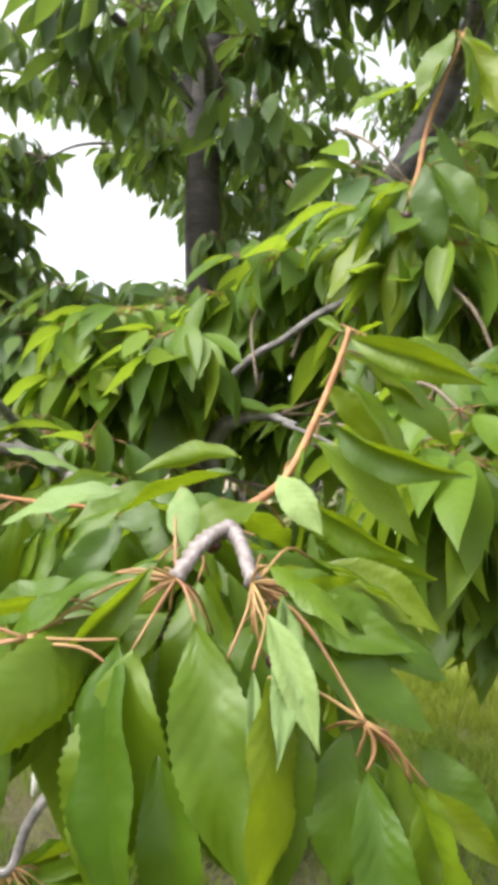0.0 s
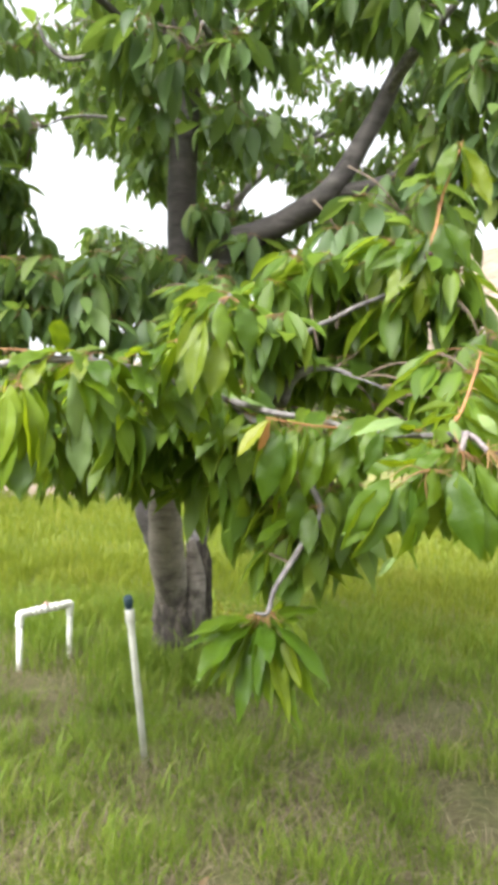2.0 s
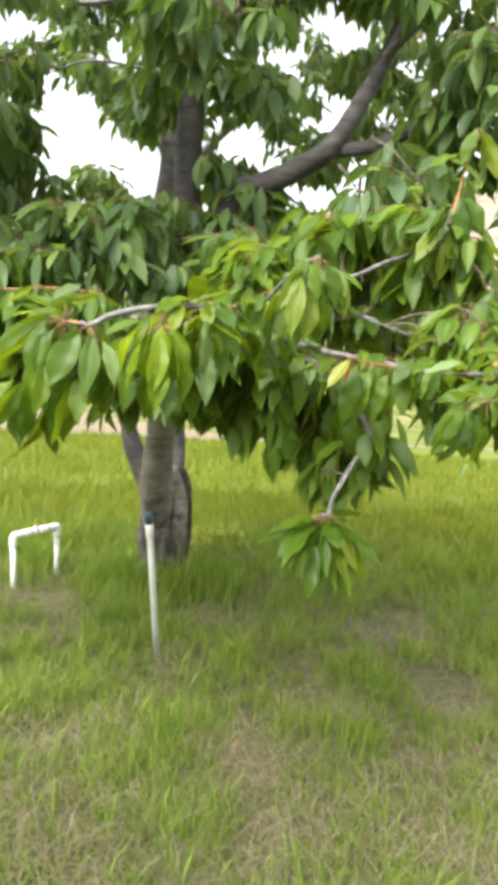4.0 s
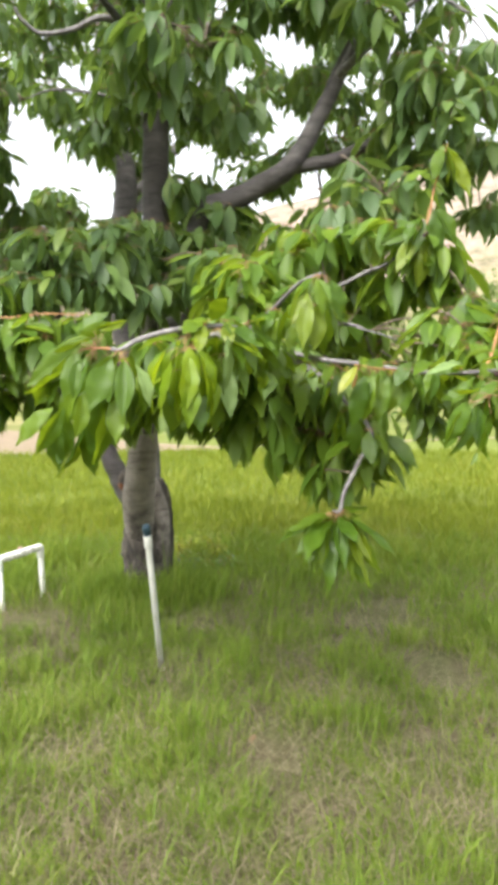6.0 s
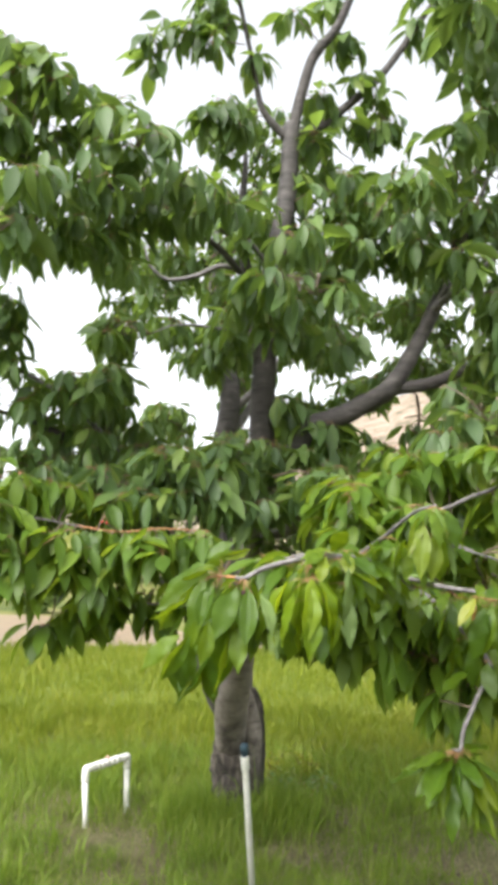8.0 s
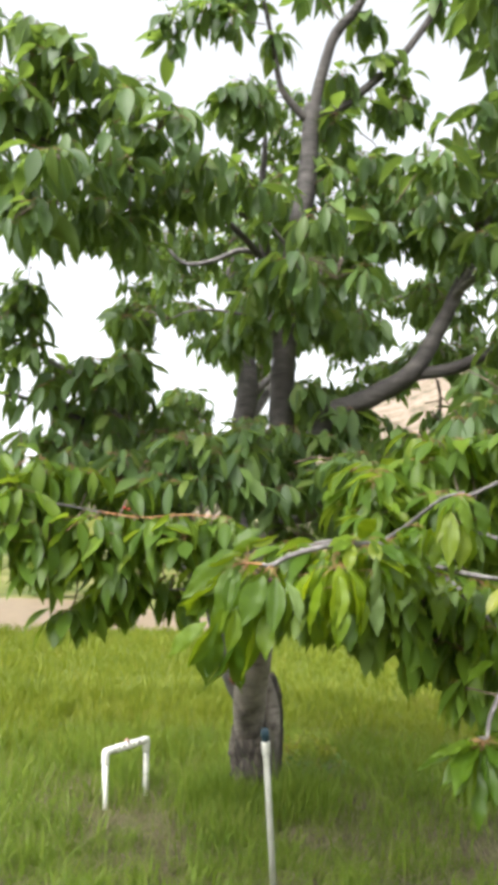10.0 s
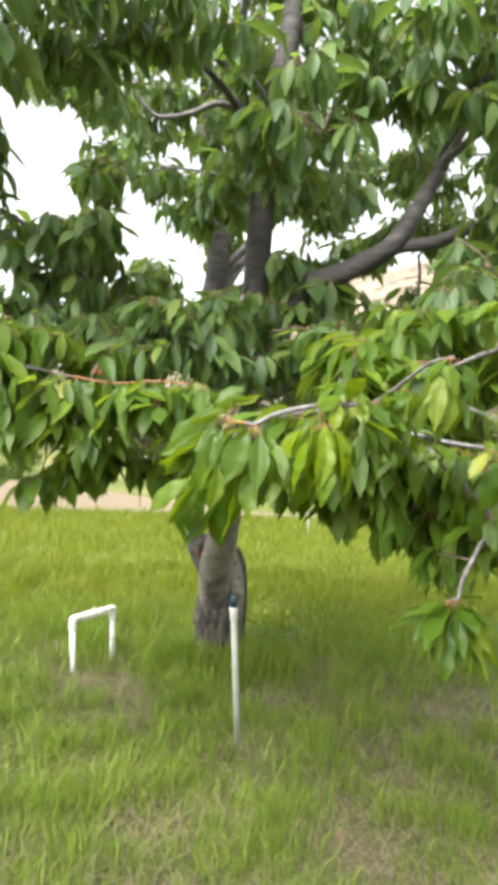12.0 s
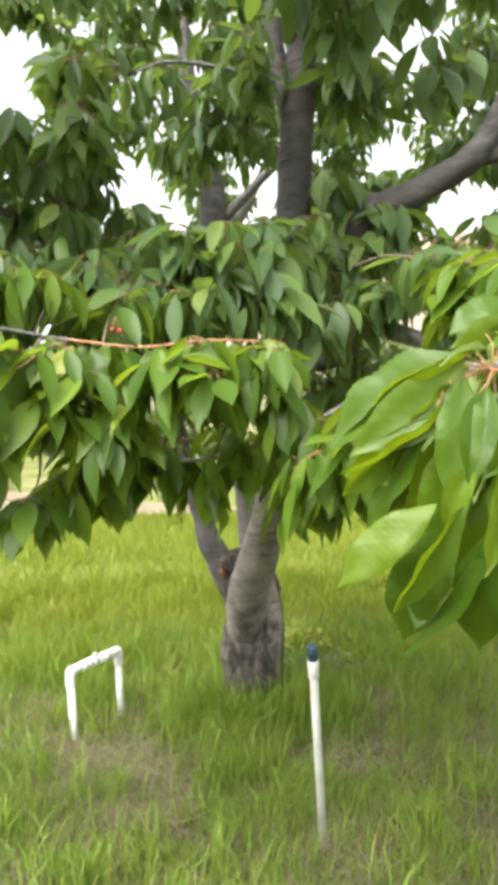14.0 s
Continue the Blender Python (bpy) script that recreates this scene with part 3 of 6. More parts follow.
def build_trunk():
    trunk = tree_tube("trunk", [(-0.18, 4.5, -0.12, 0.24), (-0.185, 4.5, 0.04, 0.185), (-0.19, 4.5, 0.25, 0.163), (-0.19, 4.5, 0.45, 0.158), (-0.19, 4.5, 0.62, 0.138), (-0.2, 4.49, 0.78, 0.1)], BARK_DARK, tree, 36, 0.26, 10, "rough dark furrowed bark at the tree's foot")
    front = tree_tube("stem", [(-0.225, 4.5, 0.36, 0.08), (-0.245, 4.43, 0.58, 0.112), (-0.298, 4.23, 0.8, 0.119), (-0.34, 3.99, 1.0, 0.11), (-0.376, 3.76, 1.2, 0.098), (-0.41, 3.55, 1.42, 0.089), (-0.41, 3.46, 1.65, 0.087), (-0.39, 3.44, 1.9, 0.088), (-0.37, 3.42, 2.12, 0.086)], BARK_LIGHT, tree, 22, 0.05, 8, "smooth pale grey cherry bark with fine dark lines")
    # the same stem goes on in dark BARK: crown shade put into its colour
    tree_tube("stem", [(-0.39, 3.44, 1.9, 0.086), (-0.37, 3.42, 2.15, 0.087), (-0.36, 3.39, 2.45, 0.086), (-0.41, 3.22, 3.0, 0.078), (-0.41, 3.05, 3.7, 0.068), (-0.35, 3.0, 4.15, 0.062), (-0.32, 3.0, 4.72, 0.055)], BARK, tree, 18, 0.06, 8, "grey-brown upper stem, its bark darkened for the crown's shade")
    tree_tube("stem", [(-0.075, 4.46, 0.2, 0.075), (-0.085, 4.44, 0.42, 0.084), (-0.085, 4.43, 0.6, 0.082), (-0.1, 4.42, 0.78, 0.06), (-0.14, 4.38, 0.95, 0.03)], BARK_LIGHT, tree, 14, 0.1, 6, "pale smooth flank of the trunk")
    tree_tube("stem", [(-0.41, 3.2, 2.98, 0.03), (-0.44, 3.25, 3.2, 0.042), (-0.475, 3.25, 3.4, 0.04), (-0.515, 3.235, 3.62, 0.037), (-0.56, 3.21, 3.8, 0.034), (-0.598, 3.195, 3.93, 0.036), (-0.605, 3.2, 4.05, 0.033), (-0.59, 3.21, 4.25, 0.026), (-0.58, 3.2, 4.5, 0.018), (-0.6, 3.18, 4.75, 0.008)], BARK, tree, 12, 0.1, 6, "slender second leader beside the upper stem")
    tree_tube("branch", [(-0.5, 3.24, 3.3, 0.011), (-0.7, 3.25, 3.33, 0.0095), (-0.9, 3.26, 3.335, 0.0085), (-1.03, 3.26, 3.31, 0.007), (-1.14, 3.26, 3.25, 0.004)], BRANCH, tree, 8, 0.12, 5, "thin bare grey side branch")
    for cx, cy, cz, r, m in ((-0.335, 3.73, 1.16, 0.03, BARK_LIGHT), (-0.405, 3.5, 1.38, 0.045, BARK_DARK)):
        t = Tubes()
        p = np.array([[cx - 0.01, cy + 0.05, cz], [cx + 0.004, cy - 0.005, cz + 0.003], [cx + 0.012, cy - 0.035, cz + 0.006], [cx + 0.014, cy - 0.042, cz + 0.006]])
        t.add(p - TREE_AT, [r * 1.15, r * 1.05, r * 0.7, r * 0.3], 12, 0.25)
        t.make("knot", m, front)
    tree_tube("stem", [(-0.03, 4.58, 0.1, 0.09), (-0.01, 4.58, 0.4, 0.078), (0.0, 4.58, 0.62, 0.066), (-0.01, 4.59, 0.8, 0.055), (-0.04, 4.6, 0.93, 0.03)], BARK_DARK, tree, 14, 0.25, 6, "dead dark stub beside the trunk")
    side = tree_tube("stem", [(-0.22, 4.55, 0.3, 0.07), (-0.25, 4.54, 0.58, 0.064), (-0.295, 4.52, 0.76, 0.064), (-0.345, 4.5, 0.88, 0.075), (-0.385, 4.5, 0.99, 0.08), (-0.44, 4.5, 1.09, 0.07), (-0.485, 4.5, 1.25, 0.058), (-0.62, 4.4, 1.6, 0.05), (-0.85, 4.0, 2.05, 0.045), (-1.15, 3.55, 2.33, 0.04), (-1.5, 3.2, 2.47, 0.026), (-1.885, 3.0, 2.58, 0.014), (-2.3, 2.9, 2.62, 0.009)], BARK, tree, 14, 0.16, 6, "side stem that leans out over the meadow")
    t = Tubes()
    t.add(spline([(-0.25, 4.45, 0.93, 0.05), (-0.31, 4.43, 0.96, 0.06), (-0.36, 4.43, 0.965, 0.05), (-0.4, 4.44, 0.95, 0.02)], 4)[:, :3] - TREE_AT, np.interp(np.arange(13), [0, 4, 8, 12], [0.07, 0.078, 0.056, 0.025]), 16, 0.45)
    t.make("knot", BARK_DARK, side, "dark gnarled knot in the crotch")
    t = Tubes()
    t.add(np.array([(-0.392, 4.44, 0.95), (-0.388, 4.43, 0.915), (-0.376, 4.43, 0.885), (-0.366, 4.435, 0.865)]) - TREE_AT, [0.014, 0.022, 0.018, 0.006], 10, 0.3)
    t.make("scar", RUST, side, "rusty orange scar in the crotch")
    tree_tube("stem", [(-0.12, 4.6, 0.45, 0.085), (-0.03, 4.85, 0.75, 0.07), (0.02, 5.03, 1.0, 0.066), (0.01, 5.05, 1.2, 0.066), (-0.02, 5.05, 1.45, 0.07), (-0.15, 5.03, 1.85, 0.08), (-0.22, 5.03, 2.2, 0.09), (-0.2, 5.15, 2.9, 0.1), (-0.13, 5.25, 3.4, 0.095), (-0.18, 5.3, 3.9, 0.07), (-0.32, 5.3, 4.6, 0.05), (-0.3, 5.2, 5.4, 0.03)], BARK, tree, 14, 0.12, 6, "upright stem at the back of the tree")
    tree_tube("limb", [(-0.39, 3.46, 1.88, 0.055), (-0.345, 3.38, 2.12, 0.066), (-0.27, 3.24, 2.36, 0.068), (-0.2, 3.16, 2.54, 0.072), (-0.12, 3.1, 2.69, 0.076), (0.0, 3.06, 2.745, 0.068), (0.15, 3.0, 2.82, 0.062), (0.31, 2.87, 2.94, 0.06), (0.46, 2.84, 3.18, 0.05), (0.57, 2.8, 3.42, 0.046), (0.68, 2.72, 3.75, 0.042), (0.78, 2.65, 4.2, 0.034), (0.95, 2.55, 4.8, 0.022)], BARK, tree, 16, 0.14, 7, "thick grey limb that sweeps up from the trunk")
    tree_tube("limb", [(0.27, 2.92, 2.92, 0.042), (0.42, 2.85, 2.945, 0.041), (0.57, 2.78, 2.975, 0.039), (0.76, 2.62, 3.06, 0.033), (1.1, 2.4, 3.15, 0.026), (1.5, 2.2, 3.2, 0.016)], BARK, tree, 12, 0.12, 6)

    for rows in ([(0.564, 3.000, 2.947, 0.0110), (0.593, 3.020, 2.822, 0.0100), (0.586, 3.050, 2.676, 0.0090), (0.515, 3.050, 2.577, 0.0080)], [(0.586, 3.050, 2.676, 0.0080), (0.735, 3.000, 2.690, 0.0065), (0.824, 2.980, 2.607, 0.0050)], [(0.593, 3.020, 2.822, 0.0060), (0.498, 3.050, 2.801, 0.0030)]):
        tree_tube("twig", rows, TWIG_BROWN, tree, 6, 0.15, 4, "bare thin twig under the limb")


build_trunk()

PUFFS = {}
PUFFS["upper_left"] = [
    (-2.09, 2.40, 4.21, 0.24), (-1.83, 2.40, 4.11, 0.25), (-1.99, 2.30, 3.73, 0.26), (-1.66, 2.40, 3.82, 0.27), (-1.33, 2.50, 3.77, 0.24),
    (-1.06, 2.60, 3.76, 0.18), (-1.86, 2.30, 3.39, 0.22), (-1.52, 2.50, 3.52, 0.20), (-2.09, 2.30, 3.35, 0.21), (-1.99, 2.01, 3.18, 0.11),
    (-2.10, 2.20, 3.85, 0.18), (-2.28, 2.30, 3.52, 0.24), (-2.35, 2.30, 3.93, 0.26), (-1.84, 2.09, 4.00, 0.15), (-1.64, 2.28, 4.06, 0.15),
    (-0.72, 2.63, 3.84, 0.11), (-1.62, 2.04, 3.49, 0.15), (-1.49, 2.03, 3.75, 0.15), (-0.98, 2.29, 3.66, 0.15), (-1.72, 2.24, 3.36, 0.15),
]
PUFFS["upper_left"] += [
    (-1.84, 1.83, 3.36, 0.15), (-1.96, 2.19, 4.17, 0.11), (-1.43, 1.94, 3.65, 0.15), (-1.18, 2.15, 3.62, 0.15), (-1.60, 2.44, 4.15, 0.15),
]
PUFFS["left"] = [
    (-2.07, 2.90, 3.03, 0.18), (-2.06, 2.97, 3.05, 0.10), (-1.92, 3.00, 2.62, 0.20), (-1.70, 3.00, 2.61, 0.18), (-1.50, 3.10, 2.71, 0.15),
    (-1.95, 2.90, 2.28, 0.20), (-1.68, 3.00, 2.32, 0.19), (-1.39, 3.20, 2.44, 0.19), (-1.24, 3.50, 2.56, 0.14), (-1.11, 3.30, 2.51, 0.16),
    (-1.37, 3.31, 2.70, 0.11), (-2.24, 2.90, 2.38, 0.22), (-2.28, 2.90, 2.81, 0.20), (-1.49, 3.36, 2.84, 0.17), (-1.42, 3.60, 2.72, 0.15),
    (-1.35, 3.64, 2.64, 0.14), (-1.55, 3.50, 2.62, 0.15), (-1.73, 3.50, 2.79, 0.18), (-1.37, 3.39, 2.78, 0.15), (-0.95, 3.33, 2.44, 0.15),
]
PUFFS["left"] += [
    (-1.36, 3.42, 2.93, 0.08), (-1.41, 3.29, 2.82, 0.15), (-1.06, 3.37, 2.55, 0.15), (-1.11, 2.94, 2.35, 0.11), (-1.93, 3.17, 2.87, 0.15),
    (-0.89, 3.54, 2.56, 0.11), (-1.47, 2.76, 2.72, 0.08), (-1.38, 3.70, 2.81, 0.15), (-1.97, 2.88, 3.15, 0.11), (-1.92, 2.95, 2.81, 0.15),
    (-1.58, 2.92, 2.68, 0.15), (-1.38, 3.13, 2.86, 0.08), (-0.81, 3.31, 2.26, 0.15), (-0.69, 2.72, 2.41, 0.15), (-1.99, 2.80, 3.16, 0.11),
    (-1.39, 3.22, 2.92, 0.08),
]
PUFFS["centre_left"] = [
    (-0.48, 4.03, 3.60, 0.21), (-0.45, 4.00, 3.47, 0.17), (-0.58, 4.22, 3.50, 0.17), (-1.33, 3.49, 3.35, 0.11), (-0.58, 3.40, 4.32, 0.16),
    (-0.22, 4.40, 3.96, 0.19), (-0.29, 4.55, 3.68, 0.14), (-0.33, 4.04, 3.36, 0.15), (-0.60, 4.31, 3.62, 0.15), (-0.84, 4.48, 3.75, 0.08),
    (-0.55, 4.85, 3.74, 0.15), (-0.53, 4.62, 3.63, 0.11), (-0.40, 5.12, 3.66, 0.11), (-0.61, 3.72, 3.83, 0.15), (-0.54, 4.35, 3.38, 0.08),
    (-0.39, 3.38, 4.38, 0.11), (-0.92, 3.65, 3.43, 0.08), (-0.47, 4.39, 3.52, 0.08), (-0.35, 5.21, 3.63, 0.15), (-0.87, 4.34, 3.73, 0.16),
]
PUFFS["centre_left"] += [
    (-0.91, 4.42, 3.93, 0.13), (-0.62, 4.82, 3.60, 0.10), (-0.54, 4.94, 3.71, 0.16),
]
PUFFS["back"] = [
    (-0.86, 5.46, 4.24, 0.33), (-0.08, 5.60, 4.67, 0.41), (-0.77, 5.33, 4.05, 0.17), (0.51, 5.20, 4.13, 0.33), (1.02, 5.60, 4.21, 0.36),
    (0.73, 5.37, 4.59, 0.35), (0.96, 5.24, 4.69, 0.41), (0.09, 5.98, 3.75, 0.15), (0.87, 4.65, 5.10, 0.40), (1.82, 5.20, 4.30, 0.30),
    (-0.27, 5.60, 4.84, 0.35), (-0.54, 6.20, 3.31, 0.20), (-0.99, 6.20, 3.10, 0.23), (0.04, 6.00, 4.35, 0.27), (-0.55, 5.36, 3.21, 0.14),
    (-0.68, 4.90, 3.02, 0.16), (-0.27, 5.46, 2.86, 0.16), (0.27, 6.22, 3.82, 0.15), (0.05, 6.20, 3.94, 0.15), (-0.06, 6.27, 4.08, 0.11),
]
PUFFS["back"] += [
    (0.05, 6.51, 3.96, 0.15), (0.27, 6.52, 4.13, 0.15), (-1.19, 5.51, 4.30, 0.15), (1.74, 5.20, 4.26, 0.15), (-0.12, 5.93, 3.94, 0.15),
    (0.08, 5.97, 3.64, 0.15), (0.04, 5.84, 3.50, 0.11), (-0.54, 5.69, 4.06, 0.15), (0.18, 5.86, 3.76, 0.15), (0.01, 6.57, 4.04, 0.15),
    (-0.82, 4.99, 3.13, 0.11), (-1.41, 5.31, 4.66, 0.08), (-1.48, 5.35, 4.66, 0.15), (-1.52, 5.39, 4.82, 0.15), (-0.80, 4.67, 3.00, 0.15),
    (-1.25, 5.25, 4.50, 0.08), (-1.41, 5.31, 4.61, 0.11), (1.14, 5.52, 4.16, 0.15), (-0.96, 4.95, 4.17, 0.15), (-1.67, 5.24, 4.68, 0.15),
]
PUFFS["back"] += [
    (0.33, 6.25, 4.15, 0.15), (-1.04, 5.41, 4.20, 0.15), (-0.61, 5.78, 4.08, 0.11), (-0.74, 4.96, 3.04, 0.15), (0.39, 6.09, 3.77, 0.08),
    (-1.85, 5.10, 4.56, 0.15), (0.30, 5.76, 3.65, 0.08), (0.60, 5.26, 4.89, 0.15), (0.05, 6.01, 3.63, 0.15), (-1.78, 5.27, 4.63, 0.15),
    (-0.79, 4.71, 4.17, 0.10), (-0.82, 4.64, 4.32, 0.16), (-1.05, 4.54, 4.32, 0.16), (-0.99, 4.53, 4.66, 0.16), (-1.08, 4.12, 4.21, 0.16),
    (-0.84, 4.01, 4.12, 0.16), (-0.86, 4.78, 4.46, 0.16), (-1.01, 5.23, 4.41, 0.16), (-0.84, 4.66, 4.79, 0.16), (-0.67, 3.90, 4.03, 0.16),
]
PUFFS["back"] += [
    (-0.89, 3.99, 4.18, 0.16), (-0.71, 4.00, 4.37, 0.13), (-1.13, 4.32, 4.76, 0.16), (-1.10, 4.31, 4.12, 0.16), (-0.66, 3.94, 4.76, 0.13),
    (-0.44, 4.09, 4.33, 0.16), (-0.65, 4.14, 4.67, 0.16), (-1.00, 4.48, 4.85, 0.16), (-0.65, 4.11, 5.44, 0.16), (-0.45, 4.14, 5.18, 0.16),
    (-0.66, 5.88, 4.21, 0.16), (-0.14, 5.26, 5.21, 0.16), (-0.63, 5.00, 4.44, 0.16), (-0.26, 4.08, 4.86, 0.16), (-1.19, 5.41, 4.65, 0.16),
    (0.99, 5.40, 3.86, 0.16), (-0.57, 4.10, 5.23, 0.16), (0.94, 5.71, 3.90, 0.16), (-0.03, 4.12, 5.16, 0.16), (-0.23, 4.02, 5.10, 0.16),
]
PUFFS["back"] += [
    (-0.05, 4.20, 5.20, 0.16), (-0.85, 4.77, 3.03, 0.16), (-0.27, 4.03, 5.37, 0.16), (-0.35, 4.05, 4.45, 0.16), (0.19, 4.36, 5.06, 0.13),
    (0.21, 6.45, 3.62, 0.10), (0.05, 3.92, 5.04, 0.16), (0.16, 4.07, 5.37, 0.16), (-0.81, 4.20, 4.78, 0.13), (0.18, 3.97, 5.53, 0.16),
    (-0.34, 3.93, 5.35, 0.16), (-1.73, 4.99, 4.52, 0.16), (0.22, 3.97, 5.48, 0.16), (1.53, 4.94, 4.17, 0.16), (0.02, 4.31, 5.62, 0.16),
    (-1.53, 5.47, 4.74, 0.16), (0.34, 4.09, 5.06, 0.16), (-1.11, 5.60, 4.61, 0.16), (-0.38, 4.47, 2.79, 0.16),
]
PUFFS["leader"] = [
    (-0.50, 2.10, 3.12, 0.20), (-0.41, 2.20, 3.18, 0.13), (-0.54, 2.26, 3.50, 0.18), (-0.63, 2.38, 3.08, 0.14), (-0.02, 2.80, 4.06, 0.19),
    (-0.06, 2.80, 3.75, 0.20), (0.22, 2.90, 4.00, 0.21), (0.34, 2.92, 3.94, 0.21), (-0.16, 3.26, 3.36, 0.19), (0.07, 3.43, 3.40, 0.19),
    (0.17, 3.75, 2.93, 0.11), (-0.31, 3.13, 2.77, 0.09), (0.34, 2.90, 4.25, 0.16), (-0.20, 3.22, 2.79, 0.15), (-0.04, 2.72, 3.71, 0.15),
    (-0.51, 3.40, 2.57, 0.15), (-0.61, 3.14, 2.50, 0.15), (-0.67, 2.45, 3.16, 0.15), (-0.08, 3.38, 2.81, 0.15), (-0.16, 2.43, 3.01, 0.11),
]
PUFFS["leader"] += [
    (-0.79, 2.20, 3.15, 0.11), (-0.14, 2.74, 4.11, 0.15), (0.34, 2.85, 3.85, 0.15), (0.15, 3.01, 3.93, 0.15),
]
PUFFS["top"] = [
    (-1.24, 2.95, 5.00, 0.10), (-1.12, 2.95, 5.13, 0.12), (-0.95, 2.90, 5.07, 0.10), (-0.81, 2.95, 5.28, 0.10), (-0.91, 2.85, 5.40, 0.12),
    (-0.91, 2.90, 4.55, 0.07), (-0.78, 2.95, 4.62, 0.10), (-0.69, 2.95, 4.58, 0.07), (-0.59, 2.95, 5.06, 0.05), (-0.36, 2.90, 5.46, 0.06),
]
PUFFS["top_shoot"] = [
    (-0.11, 2.90, 5.62, 0.05), (-0.11, 2.95, 4.91, 0.05), (-0.17, 3.00, 4.60, 0.07), (0.02, 3.10, 4.48, 0.08), (-0.26, 3.05, 4.34, 0.06),
    (0.05, 2.85, 6.30, 0.14),
]
PUFFS["top_right"] = [
    (0.05, 2.95, 5.37, 0.08), (0.16, 2.95, 5.11, 0.06), (0.29, 2.95, 5.00, 0.10), (0.35, 2.95, 4.86, 0.09), (0.26, 3.00, 4.78, 0.08),
    (0.14, 3.05, 4.82, 0.06), (0.22, 3.10, 4.43, 0.09), (0.56, 2.95, 5.66, 0.06), (0.49, 2.30, 5.11, 0.10), (0.72, 2.30, 5.25, 0.12),
    (0.71, 2.30, 4.98, 0.11), (0.82, 2.30, 4.79, 0.10), (0.86, 2.30, 5.17, 0.12), (0.37, 2.30, 4.98, 0.05), (0.60, 2.30, 4.78, 0.05),
]
PUFFS["right"] = [
    (0.52, 2.50, 4.25, 0.23), (0.56, 2.40, 3.91, 0.22), (0.38, 2.60, 3.87, 0.20), (0.70, 2.55, 3.83, 0.22), (0.37, 2.51, 3.65, 0.18),
    (0.69, 2.31, 4.42, 0.18), (0.69, 2.40, 3.40, 0.21), (0.36, 2.70, 4.26, 0.14), (0.84, 2.40, 4.22, 0.27), (0.86, 2.40, 3.78, 0.26),
    (0.74, 2.44, 2.98, 0.17), (0.83, 2.30, 3.04, 0.24), (1.00, 2.30, 3.40, 0.29), (1.07, 2.30, 4.13, 0.31), (-0.06, 3.15, 2.67, 0.09),
    (0.57, 2.69, 2.49, 0.12), (0.60, 2.40, 2.71, 0.13), (0.63, 2.68, 2.48, 0.08), (0.61, 2.43, 2.57, 0.08), (0.70, 2.40, 2.60, 0.15),
]
PUFFS["right"] += [
    (0.45, 2.42, 2.76, 0.11), (0.81, 2.60, 2.59, 0.15), (0.11, 3.21, 2.64, 0.15), (0.77, 2.54, 2.80, 0.15), (0.61, 2.13, 4.38, 0.15),
    (0.26, 2.03, 4.04, 0.15), (0.44, 1.80, 4.64, 0.15), (0.13, 1.84, 4.86, 0.11), (0.23, 2.34, 3.83, 0.15), (0.02, 1.57, 4.59, 0.15),
    (0.21, 2.99, 2.44, 0.15), (0.36, 2.19, 2.54, 0.08), (-0.04, 2.99, 2.53, 0.15), (0.20, 1.56, 4.42, 0.15), (0.07, 2.37, 2.33, 0.15),
    (0.26, 1.76, 2.46, 0.15), (0.11, 1.85, 2.31, 0.15), (0.61, 1.97, 4.62, 0.15), (0.36, 1.90, 4.71, 0.15), (-0.02, 1.95, 3.77, 0.15),
]
PUFFS["right_far"] = [
    (0.78, 2.32, 3.18, 0.16), (0.70, 2.10, 3.19, 0.15), (0.82, 2.00, 3.19, 0.15), (0.80, 2.00, 2.97, 0.12), (0.83, 2.20, 2.73, 0.13),
    (0.98, 2.20, 2.79, 0.13), (1.03, 2.00, 2.93, 0.23), (1.05, 2.00, 3.24, 0.24), (0.48, 2.17, 3.46, 0.11),
]
PUFFS["middle"] = [
    (-1.10, 2.50, 2.28, 0.12), (-0.92, 2.50, 2.21, 0.13), (-0.75, 2.60, 2.33, 0.12), (-0.68, 2.60, 2.06, 0.14), (-1.07, 2.50, 2.11, 0.10),
    (-1.20, 2.60, 2.17, 0.12), (-0.86, 2.50, 2.01, 0.12), (-0.29, 2.90, 2.37, 0.13), (-0.46, 2.60, 2.10, 0.12), (-0.40, 2.20, 2.21, 0.12),
    (-1.29, 2.50, 2.04, 0.11), (-1.40, 2.60, 2.13, 0.13), (-0.07, 3.10, 2.60, 0.14), (-0.90, 2.70, 2.22, 0.17), (-1.14, 2.70, 2.22, 0.16),
    (-1.32, 2.70, 2.12, 0.15), (-0.57, 2.90, 2.32, 0.12), (-0.39, 2.90, 2.43, 0.11), (-0.31, 3.20, 1.90, 0.08), (-0.05, 3.30, 2.05, 0.08),
]
